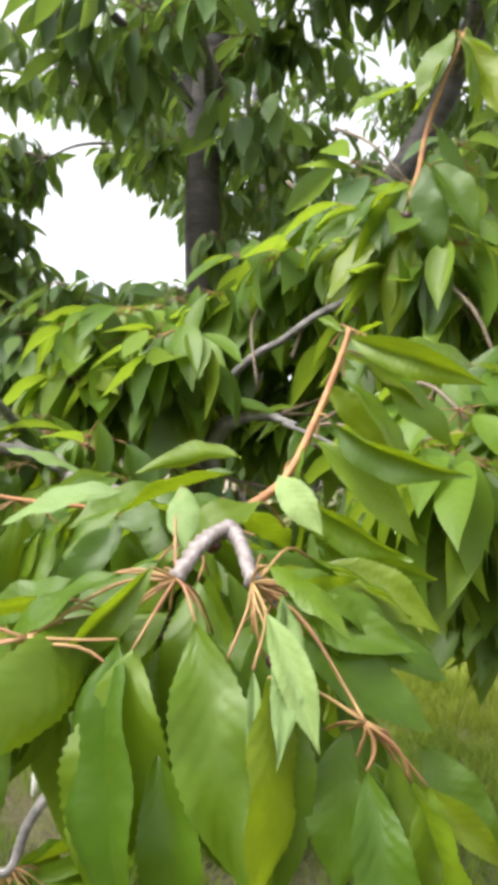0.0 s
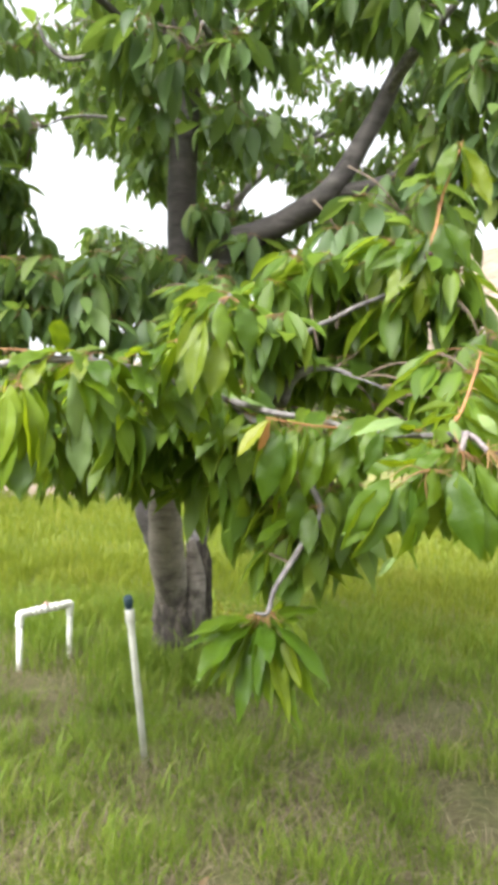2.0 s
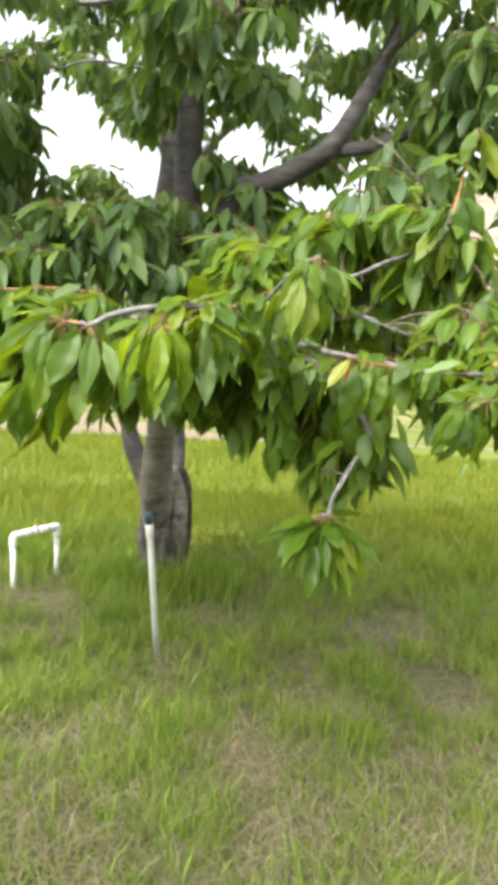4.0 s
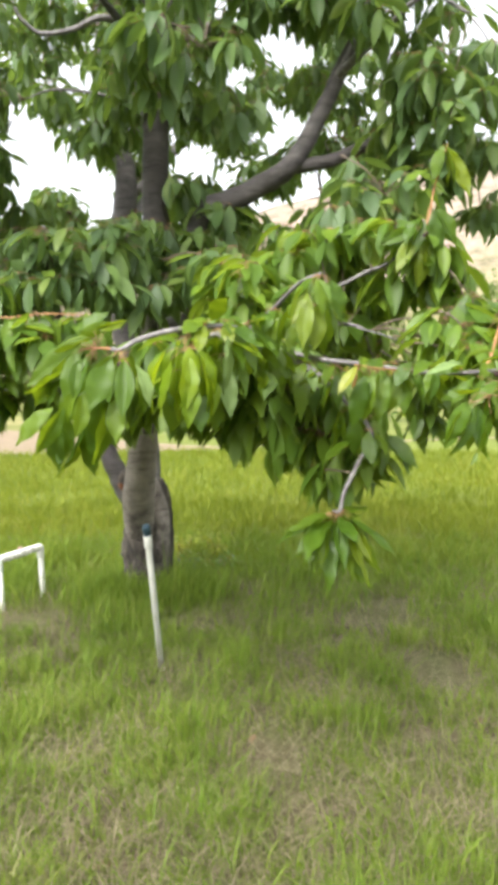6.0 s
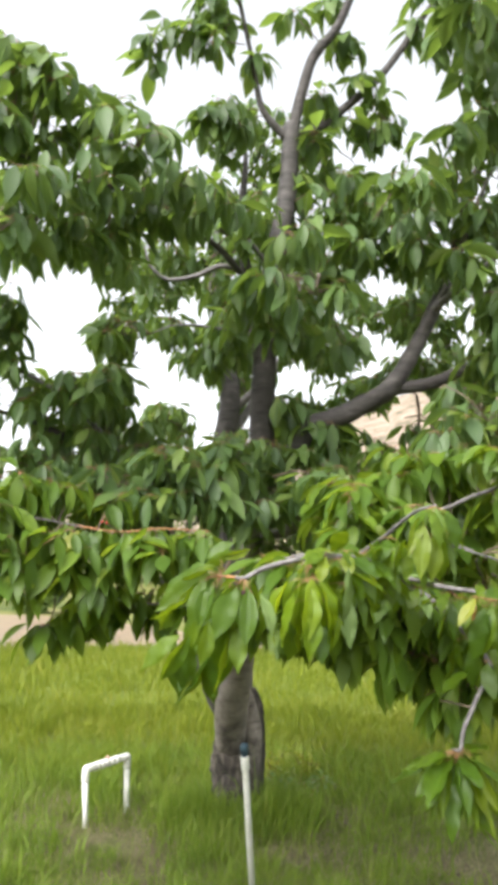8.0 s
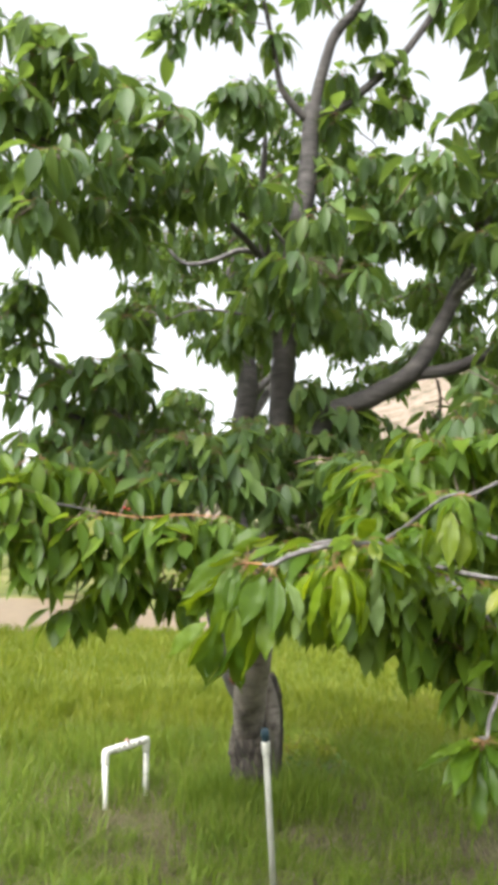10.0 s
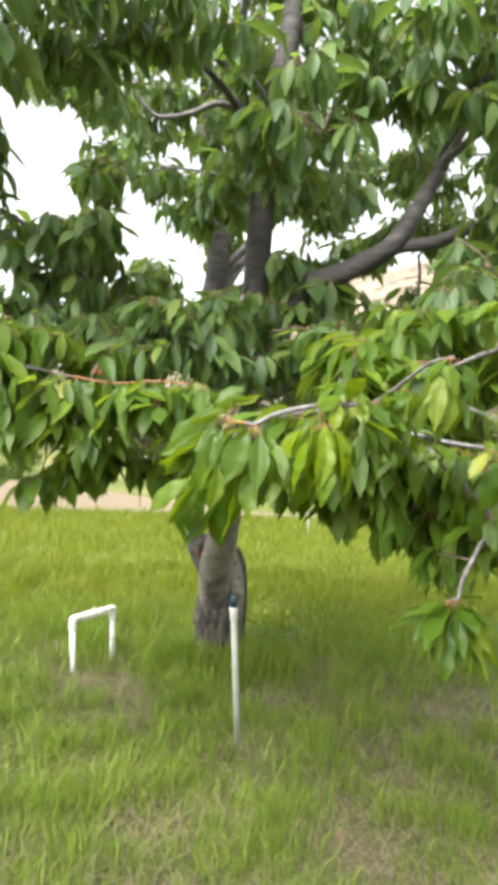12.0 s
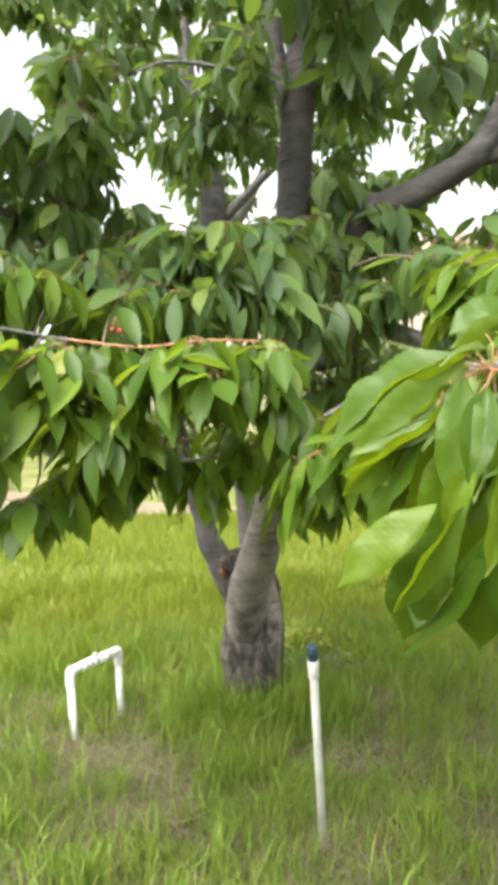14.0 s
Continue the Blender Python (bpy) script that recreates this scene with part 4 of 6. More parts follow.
PUFFS["right_mid"] = [
    (-0.39, 2.00, 2.13, 0.12), (-0.25, 2.00, 2.06, 0.13), (-0.15, 1.90, 2.10, 0.12), (-0.04, 1.80, 2.18, 0.12), (0.11, 1.80, 2.26, 0.11),
    (-0.39, 1.70, 1.90, 0.11), (-0.21, 1.70, 1.93, 0.11), (0.29, 2.10, 2.18, 0.12), (0.19, 2.10, 1.94, 0.12), (-0.39, 2.00, 2.00, 0.11),
    (-0.04, 2.10, 2.29, 0.08), (-0.17, 1.90, 2.12, 0.07), (-0.24, 1.60, 1.96, 0.06), (-0.34, 1.80, 2.06, 0.08), (-0.43, 1.75, 2.00, 0.08),
    (-0.48, 1.70, 1.91, 0.06), (0.08, 2.00, 2.05, 0.06), (0.10, 1.85, 1.88, 0.06), (-0.04, 2.00, 1.87, 0.06), (0.18, 1.80, 2.00, 0.06),
]
PUFFS["right_mid"] += [
    (0.23, 1.75, 1.67, 0.07), (0.12, 1.80, 1.62, 0.07), (0.36, 1.70, 1.61, 0.07), (0.03, 2.15, 2.00, 0.07), (-0.10, 2.20, 1.96, 0.07),
    (0.14, 2.20, 2.05, 0.08), (0.49, 2.60, 1.88, 0.12), (0.64, 2.60, 2.01, 0.12), (0.65, 2.40, 1.85, 0.11), (0.43, 2.50, 1.73, 0.10),
]
PUFFS["sprig"] = [
    (0.20, 1.42, 2.15, 0.05), (0.15, 1.50, 2.21, 0.04), (0.27, 1.40, 2.10, 0.05), (0.22, 1.45, 2.07, 0.05), (0.33, 1.40, 2.05, 0.05),
    (0.40, 1.40, 1.96, 0.05), (0.10, 1.65, 2.22, 0.04),
]
PUFFS["right_low"] = [
    (0.30, 1.20, 1.80, 0.07), (0.25, 1.30, 1.85, 0.05), (0.36, 1.30, 1.90, 0.06), (0.23, 1.20, 1.73, 0.06), (0.35, 1.30, 1.66, 0.06),
    (0.21, 1.30, 1.78, 0.05), (0.38, 1.20, 1.73, 0.08), (0.41, 1.60, 1.55, 0.05), (0.46, 1.70, 1.46, 0.05), (0.36, 1.40, 1.65, 0.05),
    (0.22, 1.10, 1.69, 0.04), (0.48, 1.30, 1.87, 0.09), (0.20, 1.60, 2.03, 0.07), (0.27, 1.50, 2.01, 0.07),
]
PUFFS["low_middle"] = [
    (-0.29, 1.60, 1.52, 0.09), (-0.22, 1.50, 1.40, 0.09), (-0.16, 1.35, 1.30, 0.07), (-0.22, 1.40, 1.25, 0.06), (-0.35, 1.70, 1.60, 0.09),
    (-0.42, 1.80, 1.64, 0.09), (-0.12, 1.30, 1.35, 0.06), (-0.28, 1.60, 1.37, 0.05), (-0.41, 1.90, 1.43, 0.06), (-0.18, 1.40, 1.53, 0.08),
    (-0.11, 1.30, 1.46, 0.08), (-0.28, 1.50, 1.64, 0.07), (-0.37, 1.50, 1.72, 0.07),
]
PUFFS["left_low"] = [
    (-0.58, 1.70, 1.65, 0.10), (-0.64, 1.80, 1.53, 0.08), (-0.81, 1.90, 1.56, 0.09), (-0.76, 1.60, 1.63, 0.08), (-0.91, 2.00, 1.51, 0.08),
    (-0.54, 1.60, 1.75, 0.08), (-0.79, 2.10, 1.60, 0.09), (-0.65, 2.00, 1.54, 0.08), (-0.52, 2.10, 1.50, 0.08), (-0.40, 1.80, 1.53, 0.08),
    (-0.85, 2.20, 1.44, 0.06), (-0.31, 1.70, 1.50, 0.07), (-0.23, 1.60, 1.44, 0.06), (-0.69, 1.70, 1.70, 0.08), (-0.81, 1.80, 1.70, 0.08),
]
PUFFS["left_row"] = [
    (-1.94, 2.30, 1.96, 0.09), (-1.93, 2.30, 1.76, 0.12), (-1.78, 2.30, 1.79, 0.11), (-1.64, 2.30, 1.80, 0.11), (-1.48, 2.30, 1.78, 0.10),
    (-1.34, 2.20, 1.78, 0.09), (-1.20, 2.15, 1.81, 0.09), (-1.04, 2.15, 1.84, 0.08), (-1.82, 2.30, 1.64, 0.08), (-1.48, 2.50, 1.49, 0.11),
    (-1.35, 2.50, 1.55, 0.09), (-1.18, 2.50, 1.58, 0.09), (-1.68, 2.40, 1.42, 0.04), (-1.60, 2.30, 1.70, 0.08), (-1.40, 2.30, 1.65, 0.09),
    (-2.09, 2.30, 1.78, 0.13), (-0.95, 2.20, 1.69, 0.08), (-1.06, 2.40, 1.61, 0.08), (-1.86, 2.40, 2.07, 0.09), (-1.63, 2.40, 2.06, 0.09),
]
PUFFS["left_row"] += [
    (-1.41, 2.40, 2.05, 0.08), (-2.06, 2.40, 2.07, 0.09),
]
PUFFS["right_far"] += [
    (1.42, 2.50, 3.05, 0.10), (1.53, 2.50, 2.72, 0.08), (1.36, 2.45, 2.62, 0.06),
]
PUFFS["back_right"] = [
    (-0.06, 4.60, 4.22, 0.27), (0.19, 4.87, 4.77, 0.29), (0.56, 4.92, 4.11, 0.25), (0.03, 4.60, 3.83, 0.22), (0.56, 4.60, 3.86, 0.15),
    (1.11, 4.40, 4.06, 0.15), (1.26, 4.20, 3.94, 0.19), (0.74, 4.48, 3.85, 0.11), (1.50, 4.00, 3.84, 0.23), (1.83, 4.00, 3.76, 0.23),
    (0.13, 4.49, 3.65, 0.14), (-0.06, 4.58, 3.64, 0.15), (0.73, 4.48, 4.94, 0.21), (1.13, 3.93, 3.42, 0.11), (1.25, 3.60, 3.33, 0.15),
    (1.56, 3.80, 4.01, 0.25), (1.92, 3.80, 4.06, 0.26), (0.91, 4.80, 4.22, 0.14), (0.40, 3.60, 2.57, 0.11), (0.58, 4.31, 2.87, 0.14),
]
PUFFS["back_right"] += [
    (0.67, 4.40, 2.82, 0.18), (0.77, 4.18, 3.26, 0.18), (1.26, 4.41, 3.59, 0.19), (1.55, 4.11, 2.93, 0.20), (0.71, 4.45, 3.31, 0.19),
    (0.28, 4.60, 3.05, 0.16), (0.31, 4.67, 3.14, 0.19), (0.51, 4.56, 3.64, 0.19), (0.78, 4.43, 3.26, 0.18), (0.95, 3.52, 3.37, 0.15),
    (1.36, 4.15, 4.09, 0.15), (1.14, 4.87, 4.30, 0.15), (-0.11, 4.40, 3.50, 0.15), (0.69, 3.34, 3.62, 0.15), (0.68, 3.18, 3.92, 0.11),
    (0.57, 2.96, 3.88, 0.11), (0.55, 2.95, 3.85, 0.15), (1.07, 4.34, 4.07, 0.15), (0.74, 3.95, 3.25, 0.08), (0.11, 4.72, 4.55, 0.15),
]
PUFFS["back_right"] += [
    (0.70, 3.61, 3.28, 0.08), (0.56, 3.09, 3.46, 0.15), (1.00, 3.50, 3.24, 0.11), (1.02, 4.16, 3.43, 0.15), (0.80, 4.25, 3.21, 0.11),
    (0.34, 4.53, 3.18, 0.15), (0.54, 4.52, 3.68, 0.15), (0.13, 4.38, 3.08, 0.15), (1.46, 4.13, 3.51, 0.15), (0.33, 4.59, 4.53, 0.08),
    (0.11, 4.67, 3.08, 0.15), (1.49, 4.16, 3.80, 0.15), (0.85, 4.46, 4.02, 0.15), (0.59, 3.59, 3.15, 0.11), (0.98, 4.95, 4.49, 0.11),
    (1.39, 4.21, 4.43, 0.15), (0.43, 3.18, 3.04, 0.11), (0.12, 4.70, 2.84, 0.15), (1.36, 4.22, 4.35, 0.16), (1.41, 4.00, 4.24, 0.16),
]
PUFFS["back_right"] += [
    (-0.10, 4.60, 4.73, 0.16), (0.75, 4.62, 3.45, 0.13), (1.18, 3.94, 4.26, 0.16), (1.16, 4.25, 4.09, 0.16), (1.24, 4.21, 3.55, 0.16),
]
PUFFS["stem_cover"] = [
    (-0.65, 3.21, 3.25, 0.15), (-0.20, 2.78, 3.53, 0.13), (-0.65, 3.11, 3.31, 0.11), (-0.24, 3.03, 3.28, 0.11), (-0.67, 3.00, 3.88, 0.13),
    (-0.45, 3.11, 3.97, 0.10), (-0.64, 3.30, 3.42, 0.13), (-0.12, 3.10, 3.21, 0.09), (-0.35, 2.71, 3.72, 0.12), (-0.21, 3.08, 4.10, 0.15),
    (-0.12, 2.91, 3.58, 0.15), (-0.25, 3.26, 3.72, 0.15), (-0.36, 3.12, 4.10, 0.15), (0.04, 3.19, 3.79, 0.15), (-0.31, 3.27, 3.88, 0.15),
    (-0.23, 3.14, 4.32, 0.08), (-0.11, 2.99, 3.19, 0.15),
]
PUFFS["left_roof"] = [
    (-1.69, 3.30, 3.84, 0.14), (-1.43, 3.30, 3.84, 0.14), (-1.86, 3.15, 3.68, 0.10), (-0.90, 3.50, 4.15, 0.15), (-1.34, 3.50, 3.74, 0.14),
    (-1.39, 3.67, 3.39, 0.10), (-0.63, 3.66, 3.48, 0.13), (-1.31, 3.39, 3.19, 0.08), (-0.51, 3.80, 4.01, 0.15), (-0.51, 3.90, 3.78, 0.15),
    (-0.29, 4.20, 3.65, 0.12), (-0.52, 4.20, 3.51, 0.09), (-1.51, 2.56, 3.41, 0.12), (-1.49, 2.38, 3.34, 0.12), (-1.66, 3.49, 3.82, 0.11),
    (-1.41, 3.38, 3.30, 0.08), (-1.63, 3.59, 3.95, 0.15), (-1.28, 3.73, 3.83, 0.15), (-1.35, 3.41, 3.20, 0.08), (-1.34, 3.89, 3.93, 0.15),
]
PUFFS["left_roof"] += [
    (-1.42, 3.43, 3.29, 0.08), (-1.34, 3.18, 3.17, 0.11),
]
PUFFS["left_fill"] = [
    (-1.79, 2.70, 2.09, 0.10), (-1.61, 2.80, 2.22, 0.11), (-1.78, 2.90, 2.32, 0.11), (-1.42, 2.70, 2.19, 0.09), (-1.82, 2.50, 1.94, 0.08),
    (-1.45, 3.00, 2.43, 0.11), (-1.25, 2.90, 2.37, 0.10), (-1.63, 3.10, 2.46, 0.10), (-0.71, 2.70, 2.25, 0.09), (-0.89, 2.60, 2.19, 0.09),
    (-1.16, 2.40, 2.04, 0.08), (-0.44, 2.80, 2.21, 0.09), (-0.34, 2.50, 2.14, 0.09), (-0.14, 2.90, 1.98, 0.08), (-0.07, 2.80, 1.87, 0.08),
    (-0.28, 2.90, 1.85, 0.08), (0.38, 3.20, 2.58, 0.09), (0.61, 3.10, 2.70, 0.08),
]
PUFFS["row_back"] = [
    (-1.76, 2.70, 2.16, 0.10), (-1.54, 2.70, 2.19, 0.10), (-1.95, 2.70, 2.14, 0.10), (-1.33, 2.70, 2.21, 0.10), (-0.08, 1.70, 1.65, 0.06),
    (-0.19, 1.75, 1.69, 0.05), (-1.69, 2.60, 1.97, 0.09), (-1.45, 2.60, 1.97, 0.09), (-1.22, 2.60, 1.98, 0.09), (-1.90, 2.60, 1.91, 0.09),
]


def bough(rows, puffs, seed, material=BRANCH, size=0.145, per=1.0, sides=8, label="", foliage=LEAF):
    """A branch with its twigs and hanging leaves. rows: x, y, z, radius; puffs: x, y, z, radius of each spray of leaves."""
    rng = np.random.default_rng(seed)
    branch = tree_tube("branch", rows, material, tree, sides, 0.14, 6, label)
    line = np.vstack(LINES)
    twigs = Tubes()
    spots = []
    for x, y, z, r in puffs:
        c = np.array([x, y, z])
        near = line[np.argmin(np.linalg.norm(line - c, axis=1) + np.where(c[2] > 4.6, 2.0 * np.maximum(0, 4.55 - line[:, 2]), 0.0))]
        gap = np.linalg.norm(near - c)
        near = c + (near - c) * min(1.0, 0.28 / (gap + 1e-6))
        sag = np.array([0, 0, 0.12 * np.linalg.norm(c - near)])
        way = spline([near, (near + c) / 2 + sag + rng.normal(0, 0.02, 3), c + np.array([0, 0, r * 0.15])], 4)
        twigs.add(way - TREE_AT, np.linspace(0.0045, 0.0028, len(way)), 5)
        n = max(3, int(round(0.62 * per * (6 + 150 * r * r + 14 * r))))
        for i in range(n):
            d = rng.normal(0, 1, 3)
            d *= r * rng.uniform(0.25, 1.0) ** 0.5 / np.linalg.norm(d)
            d[2] = d[2] * 0.8 + 0.06
            spots.append(c + d)
            twigs.add(np.array([c + np.array([0, 0, r * 0.12]), c + d * 0.55 + np.array([0, 0, 0.03]), c + d]) - TREE_AT, [0.003, 0.0024, 0.002], 4)
    tagged(twigs.make("twig_spray", TWIG_BROWN, branch), kind="stuff")
    sprays = rosettes(rng, np.array(spots) - TREE_AT, (4, 7), size)
    v, q = stalk_batch(sprays[0], sprays[-1], 0.0016)
    tagged(mesh_object("stalk_spray", v, q, [PETIOLE], branch), kind="stuff")
    v, q, uv = leaf_batch(*sprays)
    tagged(mesh_object("foliage", v, q, [foliage], branch, uvs=uv), "drooping toothed green cherry leaves", kind="stuff")
    return branch


bough([(-0.41, 3.15, 3.35, 0.022), (-0.6, 2.98, 3.55, 0.02), (-0.9, 2.75, 3.68, 0.018), (-1.3, 2.5, 3.72, 0.014), (-1.7, 2.35, 3.72, 0.011), (-2.2, 2.3, 3.8, 0.007)], PUFFS["upper_left"], 21, BARK, per=0.82, size=0.158)
bough([(-0.595, 3.195, 3.92, 0.024), (-0.7, 3.15, 3.95, 0.018), (-0.85, 3.1, 3.97, 0.014), (-1.1, 3.15, 4.02, 0.011), (-1.35, 3.2, 4.02, 0.008), (-1.6, 3.25, 3.98, 0.005)], PUFFS["left_roof"], 38, BARK, per=0.50, size=0.158)
bough([(-0.4, 3.1, 3.6, 0.02), (-0.5, 2.95, 3.7, 0.014), (-0.62, 2.9, 3.8, 0.008)], PUFFS["stem_cover"], 39, per=0.58, size=0.158)
bough([(-0.1, 5.25, 3.3, 0.04), (0.5, 5.0, 3.9, 0.03), (1.2, 4.5, 4.2, 0.02), (1.9, 4.2, 4.3, 0.01)], PUFFS["back_right"], 40, per=0.8, size=0.128)
bough([(-1.15, 3.55, 2.35, 0.024), (-1.4, 3.2, 2.55, 0.02), (-1.7, 3.0, 2.75, 0.014), (-2.1, 2.9, 2.9, 0.008)], PUFFS["left"], 22, per=0.75)
bough([(-0.53, 3.23, 3.68, 0.024), (-0.62, 3.17, 3.715, 0.022), (-0.743, 3.15, 3.715, 0.02), (-0.87, 3.25, 3.675, 0.0165), (-1.045, 3.32, 3.65, 0.0145), (-1.15, 3.32, 3.71, 0.012), (-1.19, 3.31, 3.77, 0.009), (-1.215, 3.3, 3.85, 0.005)], PUFFS["centre_left"], 23, BRANCH, per=0.50, label="pale grey crooked branch")
bough([(-0.2, 5.15, 2.9, 0.045), (0.1, 5.3, 3.4, 0.04), (0.4, 5.3, 3.9, 0.03), (0.9, 5.2, 4.3, 0.02)], PUFFS["back"], 24, per=0.74, size=0.128)
bough([(-0.41, 3.1, 3.5, 0.03), (-0.38, 2.7, 3.4, 0.024), (-0.4, 2.3, 3.3, 0.018), (-0.46, 2.1, 3.25, 0.01)], PUFFS["leader"], 25, per=0.68, size=0.158)
bough([(-0.33, 3.0, 4.6, 0.042), (-0.27, 2.95, 4.95, 0.038), (-0.2, 2.9, 5.21, 0.034), (-0.06, 2.8, 5.42, 0.03), (0.1, 2.7, 6.0, 0.02), (0.15, 2.65, 6.6, 0.01)], PUFFS["top_shoot"], 26, BARK, per=0.75, size=0.175)
bough([(-0.34, 3.0, 4.6, 0.03), (-0.53, 2.98, 4.78, 0.022), (-0.62, 2.92, 5.05, 0.016), (-0.75, 2.82, 5.4, 0.012), (-0.85, 2.75, 5.6, 0.008)], PUFFS["top"], 28, BARK, per=0.75, size=0.175)
bough([(-0.32, 3.0, 4.66, 0.036), (-0.14, 3.0, 4.74, 0.033), (0.1, 3.0, 4.98, 0.03), (0.36, 3.0, 5.29, 0.026), (0.59, 2.9, 5.67, 0.022), (0.9, 2.8, 6.2, 0.012)], PUFFS["top_right"], 27, BARK, per=0.75, size=0.175)
bough([(0.57, 2.8, 3.42, 0.03), (0.6, 2.6, 3.6, 0.024), (0.65, 2.45, 3.9, 0.018), (0.8, 2.4, 4.3, 0.01)], PUFFS["right"], 29, per=0.78, size=0.158)
bough([(0.57, 2.8, 3.45, 0.028), (0.6, 2.4, 3.5, 0.02), (0.7, 2.1, 3.6, 0.014), (0.9, 2.0, 3.5, 0.008)], PUFFS["right_far"], 30, per=0.78, size=0.158)
bough([(-0.39, 3.44, 1.85, 0.04), (-0.5, 3.1, 2.15, 0.032), (-0.85, 2.7, 2.3, 0.022), (-1.15, 2.55, 2.25, 0.012)], PUFFS["middle"], 31, per=1.08)
bough([(-0.5, 3.1, 2.1, 0.014), (-0.9, 2.9, 2.15, 0.011), (-1.3, 2.85, 2.2, 0.008), (-1.6, 2.8, 2.2, 0.005)], PUFFS["left_fill"], 41, BARK, per=0.68)
bough([(-1.0, 3.7, 1.9, 0.014), (-1.3, 3.1, 2.0, 0.011), (-1.6, 2.75, 2.02, 0.006)], PUFFS["row_back"], 42, BARK, size=0.135, per=0.74)
bough([(-0.36, 3.4, 2.02, 0.045), (-0.25, 3.1, 2.05, 0.04), (-0.36, 2.72, 2.1, 0.036), (-0.3, 2.45, 2.02, 0.032), (-0.2, 2.0, 1.86, 0.026), (-0.155, 1.78, 1.77, 0.022), (-0.15, 1.7, 1.817, 0.02), (-0.122, 1.65, 1.86, 0.018), (-0.05, 1.615, 1.881, 0.011), (0.026, 1.55, 1.857, 0.005)], PUFFS["right_mid"], 32, per=1.49, foliage=LEAF_LIT)
bough([(-0.2, 2.0, 1.87, 0.014), (-0.16, 1.8, 1.94, 0.012), (-0.106, 1.7, 1.993, 0.0095), (-0.06, 1.67, 2.03, 0.0088), (-0.015, 1.64, 2.05, 0.0084), (0.05, 1.58, 2.09, 0.008), (0.12, 1.53, 2.12, 0.0075), (0.17, 1.5, 2.16, 0.008), (0.19, 1.4, 2.19, 0.007)], PUFFS["sprig"], 33, per=0.6, size=0.14, foliage=LEAF_LIT)
bough([(0.0, 1.57, 1.86, 0.004), (0.08, 1.47, 1.82, 0.0035), (0.18, 1.38, 1.76, 0.003)], PUFFS["right_low"], 34, per=0.94, foliage=LEAF_LIT)
bough([(-0.404, 1.4, 1.74, 0.012), (-0.27, 1.3, 1.62, 0.011), (-0.178, 1.15, 1.443, 0.009), (-0.242, 1.13, 1.335, 0.008), (-0.303, 1.12, 1.237, 0.007), (-0.324, 1.115, 1.171, 0.006), (-0.359, 1.1, 1.175, 0.004)], PUFFS["low_middle"], 35, per=1.3, foliage=LEAF_LIT)
bough([(-0.62, 2.2, 1.8, 0.016), (-0.68, 1.9, 1.73, 0.012), (-0.7, 1.75, 1.65, 0.008)], PUFFS["left_low"], 36, per=1.3, foliage=LEAF_LIT)
tree_tube("shoot", [(-1.56, 2.3, 1.94, 0.0042), (-1.368, 2.25, 1.918, 0.0038), (-1.194, 2.2, 1.936, 0.0034), (-1.02, 2.15, 1.934, 0.0024)], TWIG_RED, tree, 8, 0.1, 6, "orange-brown shoot above a row of leaves")
bough([(-0.62, 4.4, 1.6, 0.035), (-1.3, 3.6, 1.9, 0.028), (-1.95, 2.9, 2.0, 0.014), (-2.08, 2.55, 1.99, 0.009), (-1.774, 2.35, 1.972, 0.0065), (-1.6, 2.31, 1.945, 0.005), (-1.52, 2.29, 1.935, 0.004)], PUFFS["left_row"], 37, size=0.145, per=1.05, foliage=LEAF_LIT)


# ---- the low boughs nearest to the camera, leaf by leaf ----
def near_leaf_mesh(seed):
    """A blade one metre long along +y, facing +z, with toothed edges; drawn to size by each leaf."""
    rng = np.random.default_rng(seed)
    nu, across = 45, np.array([-1, -0.55, 0, 0.55, 1.0])
    fold, bend, wave, twist = radians(rng.choice([18, 30, 40, 52]) + rng.normal(0, 5)), rng.uniform(0.05, 0.34), rng.uniform(0.01, 0.024), rng.normal(0, 0.4)
    ph, curl = rng.uniform(0, 6.28), rng.uniform(0.1, 0.9)
    verts, uvs = [], []
    for i in range(nu):
        u = i / (nu - 1)
        w = 0.44 * float(leaf_profile(np.array(u))) * (1.03 if i % 2 else 0.962)
        for a in across:
            f = fold - curl * max(0.0, abs(a) - 0.4)
            h = abs(a) * w
            x = math.copysign(h * math.cos(f), a)
            z = h * math.sin(f) * (1 - 0.3 * u) - bend * u * u + wave * abs(a) * math.sin(u * 17 + ph + (1.9 if a > 0 else 0))
            z += 0.002 * (1 - abs(a) * 0.4) * math.sin(62.0 * (u - 0.21 * abs(a))) * math.sin(math.pi * u) * (0.0 if a == 0 else 1.0)
            t = twist * u
            verts.append((x * math.cos(t) - z * math.sin(t) * 0.3 + 0.05 * math.sin(u * 3 + ph) * u, u - 0.25 * bend * u * u, z + x * math.sin(t)))
            uvs.append((0.5 + a * 0.5, u))
    faces = [(i * 5 + j, i * 5 + j + 1, i * 5 + j + 6, i * 5 + j + 5) for i in range(nu - 1) for j in range(4)]
    ob = mesh_object("leaf", verts, faces, [LEAF_NEAR], uvs=uvs)
    me = ob.data
    bpy.data.objects.remove(ob)
    return me


NEAR_MESHES = [near_leaf_mesh(100 + i) for i in range(18)]


def swapped(me, material):
    m2 = me.copy()
    m2.materials[0] = material
    return m2


PALE_MESHES = [swapped(m, LEAF_PALE) for m in NEAR_MESHES[:4]]
LIME_MESHES = [swapped(m, LEAF_LIME) for m in NEAR_MESHES[8:12]]
YELLOW_MESHES = [swapped(NEAR_MESHES[4], LEAF_YELLOW), swapped(NEAR_MESHES[5], LEAF_RUST)]


